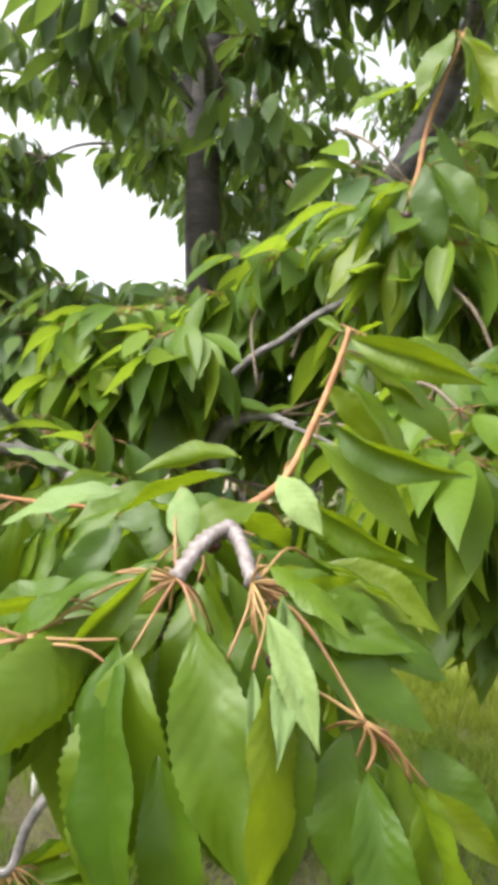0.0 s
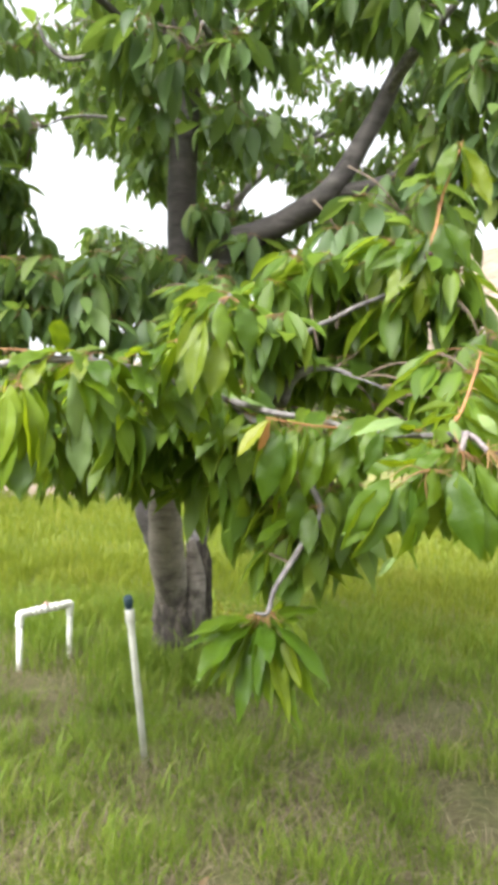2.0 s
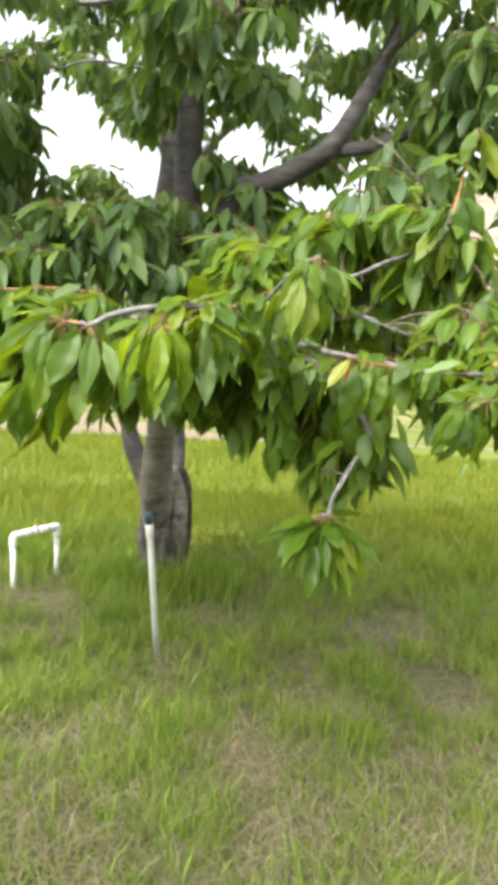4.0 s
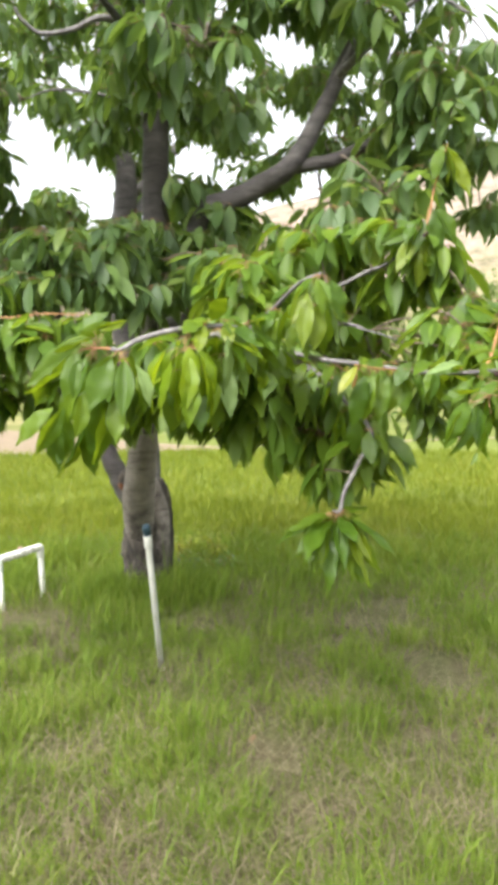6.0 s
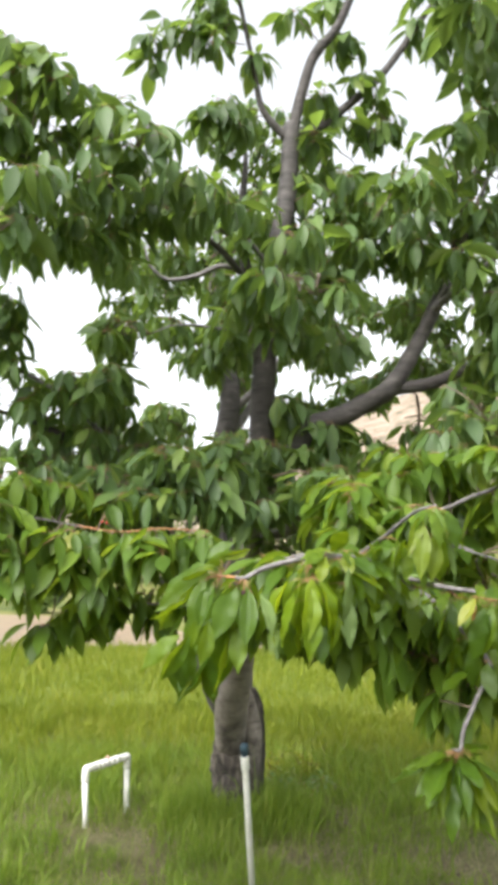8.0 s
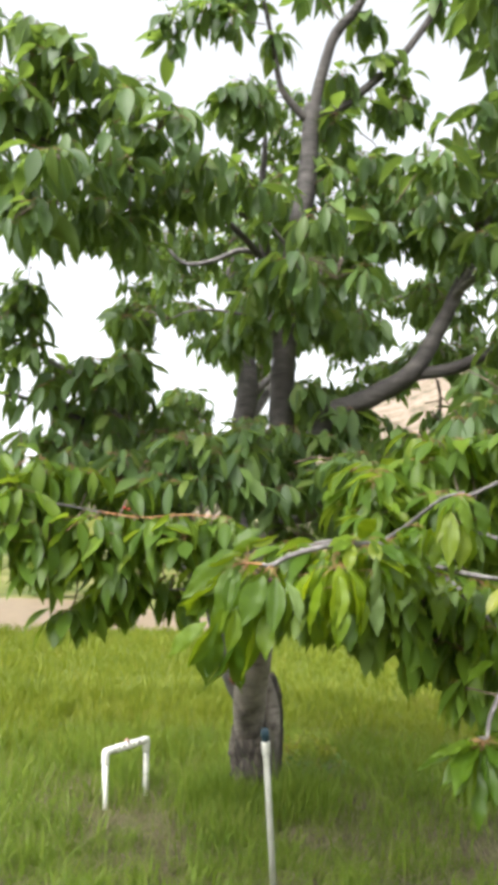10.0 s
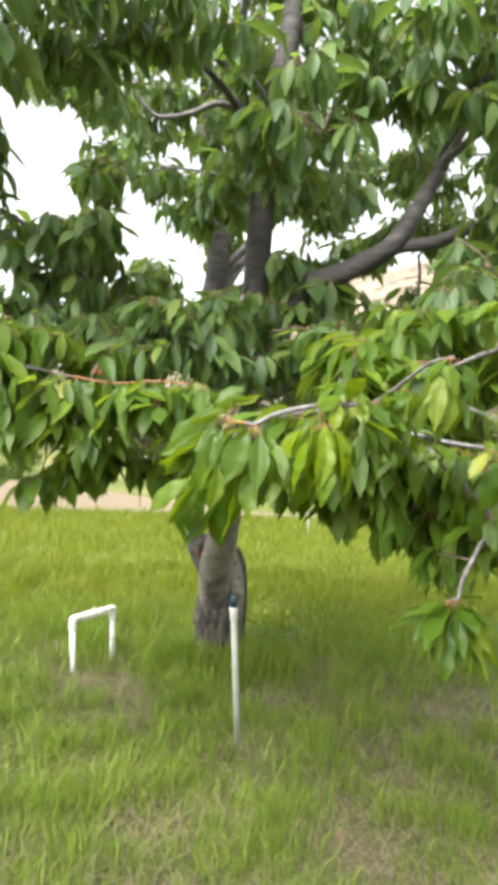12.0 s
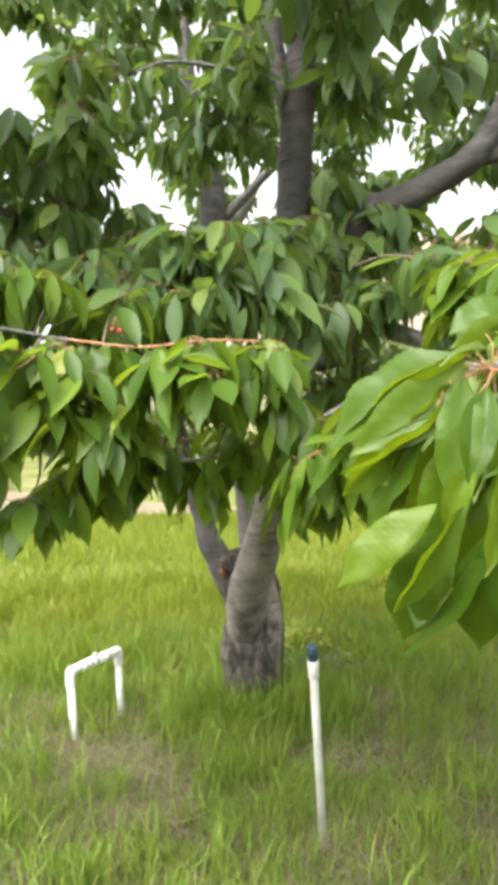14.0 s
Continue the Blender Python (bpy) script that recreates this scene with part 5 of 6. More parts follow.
def leaf(parent, base, tip, width, up, me, name="leaf"):
    base, tip = Vector(base), Vector(tip)
    y = tip - base
    length = y.length
    y.normalize()
    z = Vector(up)
    z = (z - y * z.dot(y)).normalized()
    x = y.cross(z)
    m = Matrix((x, y, z)).transposed().to_4x4()
    m.translation = base - Vector(TREE_AT)
    ob = new(name, me)
    ob.parent = parent
    ob.matrix_basis = m @ Matrix.Diagonal((length * width / 0.42, length, length, 1))
    return ob


class NearBough:
    def __init__(self, rows, seed, material=BRANCH, sides=10, label=""):
        self.rng = np.random.default_rng(seed)
        self.branch = tree_tube("branch", rows, material, tree, sides, 0.16, 8, label)
        self.stalks = Tubes()

    def stalk(self, a, b, r=0.001):
        a, b = np.array(a), np.array(b)
        d = np.linalg.norm(b - a)
        a = b + (a - b) * min(1.0, 0.075 / (d + 1e-6))
        d = min(d, 0.075)
        m = (a + b) / 2 + np.array([0, 0, 0.1 * d]) + self.rng.normal(0, 0.06 * d, 3)
        s = spline([a, m, b], 4)
        self.stalks.add(s - TREE_AT, np.linspace(r * 1.3, r * 0.85, len(s)), 5)

    def pick(self, pale=0.06):
        k = self.rng.uniform()
        if pale > 1.5:
            return LIME_MESHES[int(self.rng.integers(len(LIME_MESHES)))]
        if k < pale:
            return PALE_MESHES[int(self.rng.integers(len(PALE_MESHES)))]
        return NEAR_MESHES[int(self.rng.integers(len(NEAR_MESHES)))]

    def placed(self, rows, foot, up=(0.0, -0.75, 0.65), pale=(), slim=0.8, doubles=0.75):
        """Leaves by rows of base, tip and width, stalked to the nearest of the feet; most have a second leaf behind."""
        for k, (x, y, z, a, b, c, w) in enumerate(rows):
            base, tip = np.array((x, y, z)), np.array((a, b, c))
            u = np.array(up) + self.rng.normal(0, 0.5, 3)
            leaf(self.branch, base, tip, w * slim, u, self.pick(1.0 if k in pale else 0.0))
            root = np.array(min(foot, key=lambda p: np.linalg.norm(np.array(p) - base)))
            if np.linalg.norm(root - base) < 0.09:
                self.stalk(root, base)
            if k not in pale and self.rng.uniform() < doubles:
                size = np.linalg.norm(tip - base)
                base2 = base + self.rng.normal(0, 0.012, 3) + np.array([0, 0.022, 0.004])
                tip2 = base2 + (tip - base) * self.rng.uniform(0.75, 0.98) + self.rng.normal(0, 0.16, 3) * size + np.array([0, 0.02, 0])
                leaf(self.branch, base2, tip2, w * slim * self.rng.uniform(0.85, 1.1), np.array(up) + self.rng.normal(0, 0.6, 3), self.pick(0.03))
                if np.linalg.norm(root - base2) < 0.09:
                    self.stalk(root, base2)

    def whorl(self, at, n, length, drop=-1.0, spread=0.35, toward=None, pale=0.06, stalk=(0.025, 0.055), slim=1.0):
        at, rng = np.array(at), self.rng
        turn = rng.uniform(0, 6.28)
        for i in range(n):
            a = turn + 6.283 * i / n + rng.normal(0, 0.3)
            out = np.array([math.cos(a), math.sin(a), 0.0])
            if toward is not None:
                out = out * 0.8 + np.array(toward)
                out /= np.linalg.norm(out)
            e = drop + rng.normal(0, spread)
            d = out * math.cos(e) + np.array([0, 0, math.sin(e)])
            up = -out * math.sin(e) + np.array([0, 0, math.cos(e)]) + rng.normal(0, 0.25, 3)
            base = at + out * rng.uniform(*stalk) + np.array([0, 0, rng.normal(-0.012, 0.012)])
            leaf(self.branch, base, base + d * length * rng.uniform(0.75, 1.15), rng.uniform(0.33, 0.43) * slim, up, self.pick(pale))
            self.stalk(at, base)

    def fruit(self, at, foot, r=0.0085, material=FRUIT):
        bm = bmesh.new()
        bmesh.ops.create_uvsphere(bm, u_segments=12, v_segments=8, radius=r)
        for v in bm.verts:
            v.co.z -= 0.35 * r * math.exp(-((v.co.x ** 2 + v.co.y ** 2) / (0.3 * r * r))) * (1 if v.co.z > 0 else 0)
            v.co *= 1 + 0.06 * noise.noise(v.co * 160)
        ob = part("cherry_fruit", bm, material, self.branch, "shrivelled dark cherry" if material == FRUIT else "bright red cherry")
        for f in ob.data.polygons:
            f.use_smooth = True
        ob.location = Vector(at) - Vector(TREE_AT)
        self.stalk(foot, (at[0], at[1], at[2] + r * 0.7), 0.0009)

    def done(self):
        tagged(self.stalks.make("stalk_spray", PETIOLE, self.branch), kind="stuff")


SPUR_LEAVES = [
    (-0.230, 0.550, 1.552, -0.336, 0.500, 1.448, 0.42),
    (-0.217, 0.550, 1.533, -0.300, 0.490, 1.393, 0.42),
    (-0.165, 0.570, 1.534, -0.220, 0.520, 1.389, 0.42),
    (-0.102, 0.550, 1.572, -0.107, 0.460, 1.408, 0.46),
    (-0.055, 0.550, 1.586, -0.007, 0.480, 1.449, 0.40),
    (-0.002, 0.550, 1.560, 0.016, 0.500, 1.429, 0.40),
    (-0.049, 0.580, 1.577, 0.003, 0.570, 1.397, 0.42),
    (-0.010, 0.500, 1.455, -0.026, 0.470, 1.369, 0.34),
    (-0.011, 0.540, 1.596, 0.024, 0.500, 1.528, 0.34),
    (-0.017, 0.530, 1.564, -0.014, 0.500, 1.516, 0.20),
    (-0.110, 0.570, 1.611, -0.217, 0.550, 1.562, 0.36),
    (-0.088, 0.570, 1.616, -0.146, 0.550, 1.530, 0.36),
]
SPUR_LEAVES += [
    (-0.237, 0.500, 1.410, -0.273, 0.480, 1.378, 0.36),
    (-0.133, 0.600, 1.601, -0.246, 0.580, 1.550, 0.36),
    (-0.151, 0.580, 1.571, -0.153, 0.570, 1.455, 0.42),
    (-0.113, 0.600, 1.572, -0.130, 0.600, 1.421, 0.42),
    (-0.160, 0.620, 1.537, -0.163, 0.620, 1.392, 0.42),
    (-0.013, 0.550, 1.624, 0.041, 0.500, 1.608, 0.36),
    (0.013, 0.600, 1.602, 0.087, 0.600, 1.538, 0.40),
    (-0.138, 0.700, 1.668, -0.259, 0.700, 1.654, 0.32),
    (-0.042, 0.640, 1.687, -0.141, 0.660, 1.659, 0.26),
    (-0.079, 0.620, 1.673, -0.068, 0.580, 1.635, 0.50),
    (-0.010, 0.640, 1.687, 0.018, 0.600, 1.648, 0.50),
    (-0.179, 0.580, 1.547, -0.233, 0.560, 1.438, 0.40),
]
SPUR_LEAVES += [
    (-0.019, 0.570, 1.579, 0.000, 0.560, 1.450, 0.40),
    (-0.068, 0.520, 1.515, -0.033, 0.480, 1.410, 0.46),
    (-0.159, 0.540, 1.515, -0.218, 0.500, 1.395, 0.42),
    (-0.008, 0.528, 1.561, 0.008, 0.470, 1.440, 0.42),
    (-0.010, 0.600, 1.620, 0.112, 0.590, 1.584, 0.29),
    (0.019, 0.640, 1.627, 0.104, 0.640, 1.605, 0.40),
    (0.033, 0.620, 1.591, 0.128, 0.620, 1.550, 0.38),
    (0.042, 0.610, 1.545, 0.085, 0.610, 1.455, 0.44),
    (-0.002, 0.569, 1.605, 0.009, 0.480, 1.535, 0.22),
]
FRONT_LEAVES = [
    (-0.000, 0.612, 1.599, 0.090, 0.581, 1.573, 0.40),
    (0.012, 0.600, 1.575, 0.105, 0.569, 1.528, 0.42),
    (0.042, 0.550, 1.530, 0.037, 0.519, 1.445, 0.44),
    (0.060, 0.562, 1.509, 0.105, 0.531, 1.428, 0.44),
    (0.100, 0.612, 1.508, 0.155, 0.581, 1.450, 0.42),
    (-0.090, 0.538, 1.569, -0.103, 0.507, 1.428, 0.42),
    (-0.034, 0.550, 1.564, 0.002, 0.519, 1.425, 0.36),
    (-0.009, 0.575, 1.555, 0.031, 0.544, 1.420, 0.34),
    (-0.126, 0.575, 1.571, -0.173, 0.544, 1.501, 0.40),
    (-0.076, 0.587, 1.587, -0.152, 0.556, 1.527, 0.36),
    (0.026, 0.674, 1.622, 0.125, 0.643, 1.586, 0.36),
    (-0.096, 0.612, 1.542, -0.064, 0.581, 1.420, 0.30),
]
TIP_LEAVES = [
    (0.051, 0.520, 1.516, 0.076, 0.480, 1.418, 0.42),
    (0.046, 0.530, 1.520, 0.082, 0.530, 1.408, 0.42),
    (0.059, 0.500, 1.422, 0.070, 0.470, 1.329, 0.26),
    (0.078, 0.530, 1.509, 0.115, 0.500, 1.434, 0.42),
    (0.090, 0.540, 1.504, 0.099, 0.500, 1.374, 0.40),
    (0.058, 0.550, 1.511, 0.059, 0.550, 1.413, 0.40),
    (0.086, 0.560, 1.498, 0.154, 0.550, 1.454, 0.40),
]
STEM_LEAVES = [
    (0.046, 0.740, 1.823, 0.156, 0.680, 1.773, 0.34),
    (0.076, 0.740, 1.817, 0.202, 0.800, 1.840, 0.30),
    (0.031, 0.720, 1.746, 0.127, 0.660, 1.674, 0.36),
    (-0.005, 0.720, 1.691, 0.093, 0.660, 1.620, 0.36),
    (0.042, 0.740, 1.827, 0.016, 0.760, 1.849, 0.30),
    (0.042, 0.740, 1.786, 0.126, 0.720, 1.713, 0.36),
    (0.007, 0.740, 1.696, 0.064, 0.700, 1.555, 0.36),
    (0.014, 0.740, 1.726, -0.008, 0.700, 1.672, 0.40),
    (0.060, 0.750, 1.810, 0.163, 0.740, 1.745, 0.34),
    (0.042, 0.740, 1.816, 0.077, 0.760, 1.851, 0.40),
]
RED_TWIG_LEAVES = [
    (-0.396, 0.880, 1.662, -0.473, 0.860, 1.576, 0.50),
    (-0.391, 0.885, 1.660, -0.418, 0.860, 1.589, 0.42),
    (-0.361, 0.890, 1.635, -0.406, 0.870, 1.462, 0.42),
    (-0.322, 0.900, 1.638, -0.375, 0.900, 1.479, 0.38),
    (-0.252, 0.920, 1.633, -0.312, 0.900, 1.483, 0.40),
    (-0.190, 0.940, 1.632, -0.254, 0.930, 1.513, 0.40),
    (-0.292, 0.920, 1.640, -0.282, 0.950, 1.499, 0.40),
    (-0.151, 0.800, 1.648, -0.206, 0.750, 1.557, 0.38),
    (-0.342, 0.920, 1.637, -0.354, 0.880, 1.540, 0.38),
    (-0.230, 0.950, 1.635, -0.210, 0.970, 1.512, 0.40),
    (-0.311, 0.950, 1.634, -0.332, 0.960, 1.485, 0.40),
    (-0.171, 0.850, 1.638, -0.136, 0.850, 1.536, 0.40),
]
ELBOW_LEAVES = [
    (-1.195, 0.990, 1.720, -1.372, 1.130, 1.614, 0.42),
    (-1.215, 0.980, 1.712, -1.382, 0.990, 1.592, 0.44),
    (-1.246, 0.960, 1.678, -1.356, 1.010, 1.531, 0.40),
    (-1.215, 0.945, 1.682, -1.281, 0.900, 1.560, 0.46),
    (-1.155, 0.925, 1.676, -1.228, 0.850, 1.530, 0.46),
    (-1.120, 0.915, 1.672, -1.142, 0.850, 1.507, 0.40),
    (-1.290, 0.900, 1.540, -1.366, 0.935, 1.402, 0.42),
    (-1.240, 0.900, 1.580, -1.257, 0.885, 1.450, 0.44),
    (-1.290, 0.950, 1.510, -1.320, 1.020, 1.335, 0.42),
    (-1.232, 0.925, 1.505, -1.228, 0.985, 1.305, 0.42),
    (-1.165, 0.935, 1.560, -1.200, 0.910, 1.366, 0.46),
    (-1.195, 0.915, 1.610, -1.222, 0.905, 1.490, 0.44),
    (-1.130, 0.920, 1.580, -1.160, 0.880, 1.435, 0.44),
    (-1.200, 0.970, 1.640, -1.300, 0.990, 1.480, 0.44),
    (-1.270, 0.985, 1.640, -1.375, 1.060, 1.510, 0.42),
]
ELBOW_LEAVES += [
    (-1.203, 0.960, 1.733, -1.307, 0.940, 1.730, 0.30),
    (-1.147, 0.980, 1.783, -1.235, 0.960, 1.726, 0.40),
    (-1.192, 0.980, 1.759, -1.078, 0.980, 1.788, 0.28),
    (-0.944, 0.950, 1.708, -0.958, 0.920, 1.580, 0.40),
    (-0.932, 1.000, 1.660, -0.957, 1.000, 1.435, 0.42),
    (-1.100, 0.990, 1.560, -1.090, 1.010, 1.425, 0.42),
    (-1.080, 1.010, 1.600, -1.060, 1.030, 1.450, 0.42),
]
FORK_LEAVES = [
    (-0.384, 1.090, 1.165, -0.540, 1.020, 1.149, 0.22),
    (-0.388, 1.100, 1.140, -0.479, 1.030, 1.069, 0.30),
    (-0.377, 1.100, 1.135, -0.495, 1.020, 1.011, 0.30),
    (-0.366, 1.100, 1.135, -0.443, 1.040, 0.983, 0.30),
    (-0.354, 1.100, 1.130, -0.413, 1.000, 0.910, 0.26),
    (-0.332, 1.100, 1.131, -0.358, 1.050, 1.051, 0.34),
    (-0.337, 1.080, 1.132, -0.328, 1.000, 0.944, 0.22),
    (-0.313, 1.100, 1.093, -0.257, 1.020, 0.895, 0.24),
    (-0.294, 1.100, 1.144, -0.212, 1.030, 0.943, 0.27),
    (-0.283, 1.100, 1.150, -0.190, 1.040, 1.035, 0.30),
    (-0.271, 1.120, 1.150, -0.178, 1.100, 1.088, 0.36),
    (-0.288, 1.120, 1.143, -0.174, 1.200, 1.153, 0.30),
]
FORK_LEAVES += [
    (-0.355, 1.140, 1.123, -0.391, 1.120, 0.916, 0.30),
    (-0.321, 1.140, 1.124, -0.285, 1.120, 0.931, 0.30),
    (-0.390, 1.140, 1.132, -0.450, 1.200, 1.087, 0.34),
    (-0.344, 1.160, 1.117, -0.356, 1.200, 0.926, 0.34),
]
HANG_LEAVES = [
    (-0.533, 0.950, 1.920, -0.617, 0.900, 1.783, 0.34),
    (-0.510, 0.930, 1.931, -0.497, 0.860, 1.825, 0.46),
    (-0.548, 0.930, 1.896, -0.578, 0.880, 1.708, 0.36),
    (-0.502, 0.930, 1.899, -0.445, 0.900, 1.821, 0.34),
    (-0.553, 0.950, 1.780, -0.539, 0.920, 1.664, 0.42),
    (-0.581, 0.970, 1.847, -0.655, 0.950, 1.708, 0.34),
    (-0.522, 0.960, 1.850, -0.499, 0.940, 1.717, 0.36),
    (-0.465, 0.960, 1.927, -0.382, 0.950, 1.872, 0.34),
    (-0.618, 0.980, 1.819, -0.691, 0.970, 1.681, 0.34),
    (-0.480, 1.000, 1.804, -0.447, 1.000, 1.696, 0.38),
]
SPRIG_LEAVES = [
    (0.229, 1.350, 2.315, 0.321, 1.280, 2.186, 0.50),
    (0.214, 1.340, 2.310, 0.235, 1.300, 2.124, 0.42),
    (0.190, 1.360, 2.273, 0.089, 1.320, 2.081, 0.36),
    (0.177, 1.360, 2.283, 0.064, 1.330, 2.165, 0.38),
    (0.169, 1.370, 2.223, 0.042, 1.350, 2.055, 0.36),
    (0.195, 1.360, 2.199, 0.158, 1.330, 1.998, 0.38),
    (0.214, 1.360, 2.201, 0.214, 1.330, 2.032, 0.40),
    (0.254, 1.330, 2.562, 0.182, 1.300, 2.409, 0.36),
    (0.265, 1.330, 2.554, 0.374, 1.300, 2.357, 0.30),
    (0.260, 1.330, 2.558, 0.298, 1.280, 2.387, 0.32),
    (0.198, 1.340, 2.463, 0.060, 1.330, 2.399, 0.30),
    (0.236, 1.350, 2.386, 0.295, 1.330, 2.276, 0.34),
]
SPRIG_LEAVES += [
    (0.153, 1.380, 2.241, -0.000, 1.400, 2.164, 0.36),
    (0.265, 1.330, 2.559, 0.461, 1.400, 2.525, 0.32),
    (0.213, 1.370, 2.313, 0.212, 1.400, 2.133, 0.40),
]

# the bough whose leafy tip hangs low in front of the tree
b = NearBough([(-0.41, 3.48, 1.58, 0.03), (-0.45, 3.0, 1.72, 0.024), (-0.62, 2.2, 1.8, 0.019), (-0.6, 1.62, 1.815, 0.013), (-0.5, 1.48, 1.765, 0.0105), (-0.404, 1.36, 1.735, 0.0095), (-0.32, 1.22, 1.7, 0.009), (-0.218, 1.105, 1.68, 0.008), (-0.15, 0.94, 1.652, 0.0075), (-0.07, 0.8, 1.642, 0.007), (-0.042, 0.62, 1.645, 0.0065)], 51, label="pale grey branch with bumpy spur bark")
SPUR = (-0.042, 0.62, 1.645)
for end in ((-0.073, 0.58, 1.609), (-0.022, 0.57, 1.611)):
    t = Tubes()
    way = spline([SPUR, ((SPUR[0] + end[0]) / 2, 0.598, 1.634), end], 14)
    t.add(way - TREE_AT, np.linspace(0.0058, 0.0052, len(way)) * (1 + 0.17 * np.sin(np.arange(len(way)) * 1.9)), 10, 0.6)
    t.make("spur", SPUR_BARK, b.branch, "knobbly grey fruiting spur")
FEET = [(-0.073, 0.58, 1.609), (-0.022, 0.57, 1.611), (-0.157, 0.545, 1.569), (0.049, 0.52, 1.542)]
b.placed(SPUR_LEAVES, FEET, pale=(7, 8, 9, 12, 19, 21, 22, 32))
b.placed(TIP_LEAVES, FEET[3:], pale=(2,))
b.placed(FRONT_LEAVES, FEET, slim=1.0, doubles=0.2)
for a, c in ((FEET[0], FEET[2]), (FEET[1], FEET[3])):
    t = Tubes()
    m = (np.array(a) + np.array(c)) / 2 + np.array([0, 0.03, 0.012])
    t.add(spline([a, m, c], 6) - TREE_AT, np.linspace(0.0017, 0.001, 13), 8, 0.3)
    t.make("shoot", PETIOLE, b.branch)
t = Tubes()
t.add(spline([(-0.05, 0.7, 1.65), (-0.004, 0.728, 1.69), (0.022, 0.735, 1.75), (0.041, 0.739, 1.81), (0.046, 0.74, 1.832)], 4) - TREE_AT, np.linspace(0.0045, 0.0022, 17), 8, 0.12)
t.make("shoot", TWIG_RED, b.branch, "orange-brown young shoot")
b.placed(STEM_LEAVES, [(-0.004, 0.728, 1.69), (0.041, 0.739, 1.81), (0.046, 0.74, 1.832), (0.022, 0.735, 1.75), (-0.1, 0.86, 1.67)])
t = Tubes()
t.add(spline([(-0.06, 0.8, 1.655), (-0.08, 0.95, 1.655), (-0.2, 0.94, 1.655), (-0.3, 0.91, 1.658), (-0.398, 0.89, 1.668)], 5) - TREE_AT, np.linspace(0.004, 0.0018, 21), 8, 0.1)
t.make("shoot", TWIG_RED, b.branch, "reddish young shoot")
RED = [(-0.398, 0.89, 1.668), (-0.3, 0.91, 1.658), (-0.2, 0.94, 1.655), (-0.13, 0.95, 1.655)]
b.placed(RED_TWIG_LEAVES[2:], RED)
leaf(b.branch, RED_TWIG_LEAVES[0][:3], RED_TWIG_LEAVES[0][3:6], 0.34, (-0.6, -0.6, 0.5), YELLOW_MESHES[0])
leaf(b.branch, RED_TWIG_LEAVES[1][:3], RED_TWIG_LEAVES[1][3:6], 0.42, (0.8, -0.5, 0.3), YELLOW_MESHES[1])
b.fruit((-0.003, 0.545, 1.568), FEET[1], 0.0072)
b.fruit((0.012, 0.585, 1.606), FEET[1], 0.0075)
b.fruit((-0.055, 0.64, 1.632), SPUR, 0.007)
b.whorl((-0.07, 0.68, 1.63), 5, 0.13, -1.1)
b.whorl((0.0, 0.66, 1.6), 5, 0.13, -1.2)
b.whorl((-0.26, 1.18, 1.665), 6, 0.13, -0.8)
b.whorl((-0.35, 1.3, 1.695), 6, 0.13, -0.85)
b.whorl((-0.2, 1.03, 1.685), 5, 0.12, -0.3)
b.whorl((-0.09, 0.85, 1.665), 5, 0.12, -0.3)
b.whorl((-0.14, 0.95, 1.66), 6, 0.14)
for base, tip, w in (((-0.06, 0.79, 1.672), (-0.17, 0.77, 1.65), 0.36), ((-0.115, 0.88, 1.68), (-0.225, 0.83, 1.64), 0.36), ((-0.16, 0.93, 1.685), (-0.25, 0.9, 1.6), 0.38), ((-0.02, 0.7, 1.668), (-0.1, 0.66, 1.62), 0.4), ((-0.21, 1.05, 1.7), (-0.29, 0.96, 1.63), 0.38), ((-0.24, 1.1, 1.705), (-0.3, 1.0, 1.66), 0.36)):
    leaf(b.branch, base, tip, w, (-0.1, -0.5, 0.8), b.pick(0.0))
    b.stalk((base[0] + 0.02, base[1] + 0.03, base[2] - 0.02), base)
b.whorl((-0.3, 1.19, 1.68), 7, 0.13, -0.9, 0.35, (0, -0.3, 0))
b.whorl((-0.23, 1.1, 1.665), 7, 0.13, -0.95, 0.35, (0, -0.3, 0))
b.whorl((-0.17, 0.98, 1.645), 7, 0.13, -0.95, 0.35, (0, -0.3, 0))
b.done()

# the twig whose grey elbow comes close at the end
b = NearBough([(-0.404, 1.38, 1.74, 0.011), (-0.56, 1.2, 1.755, 0.0105), (-0.7, 1.03, 1.772, 0.01), (-0.836, 0.94, 1.777, 0.0095), (-0.95, 0.935, 1.765, 0.0085), (-1.06, 0.94, 1.735, 0.008), (-1.123, 0.948, 1.702, 0.007), (-1.15, 0.953, 1.704, 0.006)], 52, label="pale grey twig with a bent elbow")
t = Tubes()
t.add(spline([(-1.145, 0.952, 1.703), (-1.19, 0.966, 1.706), (-1.246, 0.985, 1.697)], 5) - TREE_AT, np.linspace(0.0042, 0.0018, 11), 8, 0.2)
t.make("shoot", TWIG_RED, b.branch, "orange young tip of the twig")
b.placed(ELBOW_LEAVES, pale=(15,), slim=0.86, doubles=0.95, foot=[(-1.123, 0.948, 1.702), (-1.19, 0.966, 1.706), (-1.246, 0.985, 1.697), (-1.05, 0.94, 1.735)])
for end in ((-1.27, 1.0, 1.69), (-1.265, 0.985, 1.678), (-1.255, 0.96, 1.672), (-1.23, 0.95, 1.668), (-1.215, 0.975, 1.66), (-1.25, 1.01, 1.7), (-1.13, 0.93, 1.66), (-1.1, 0.925, 1.655)):
    b.stalk((-1.19, 0.966, 1.706) if end[0] < -1.2 else (-1.123, 0.948, 1.702), end, 0.0013)
b.whorl((-1.123, 0.97, 1.69), 4, 0.14, -1.15, 0.25, (0, 0.5, 0))
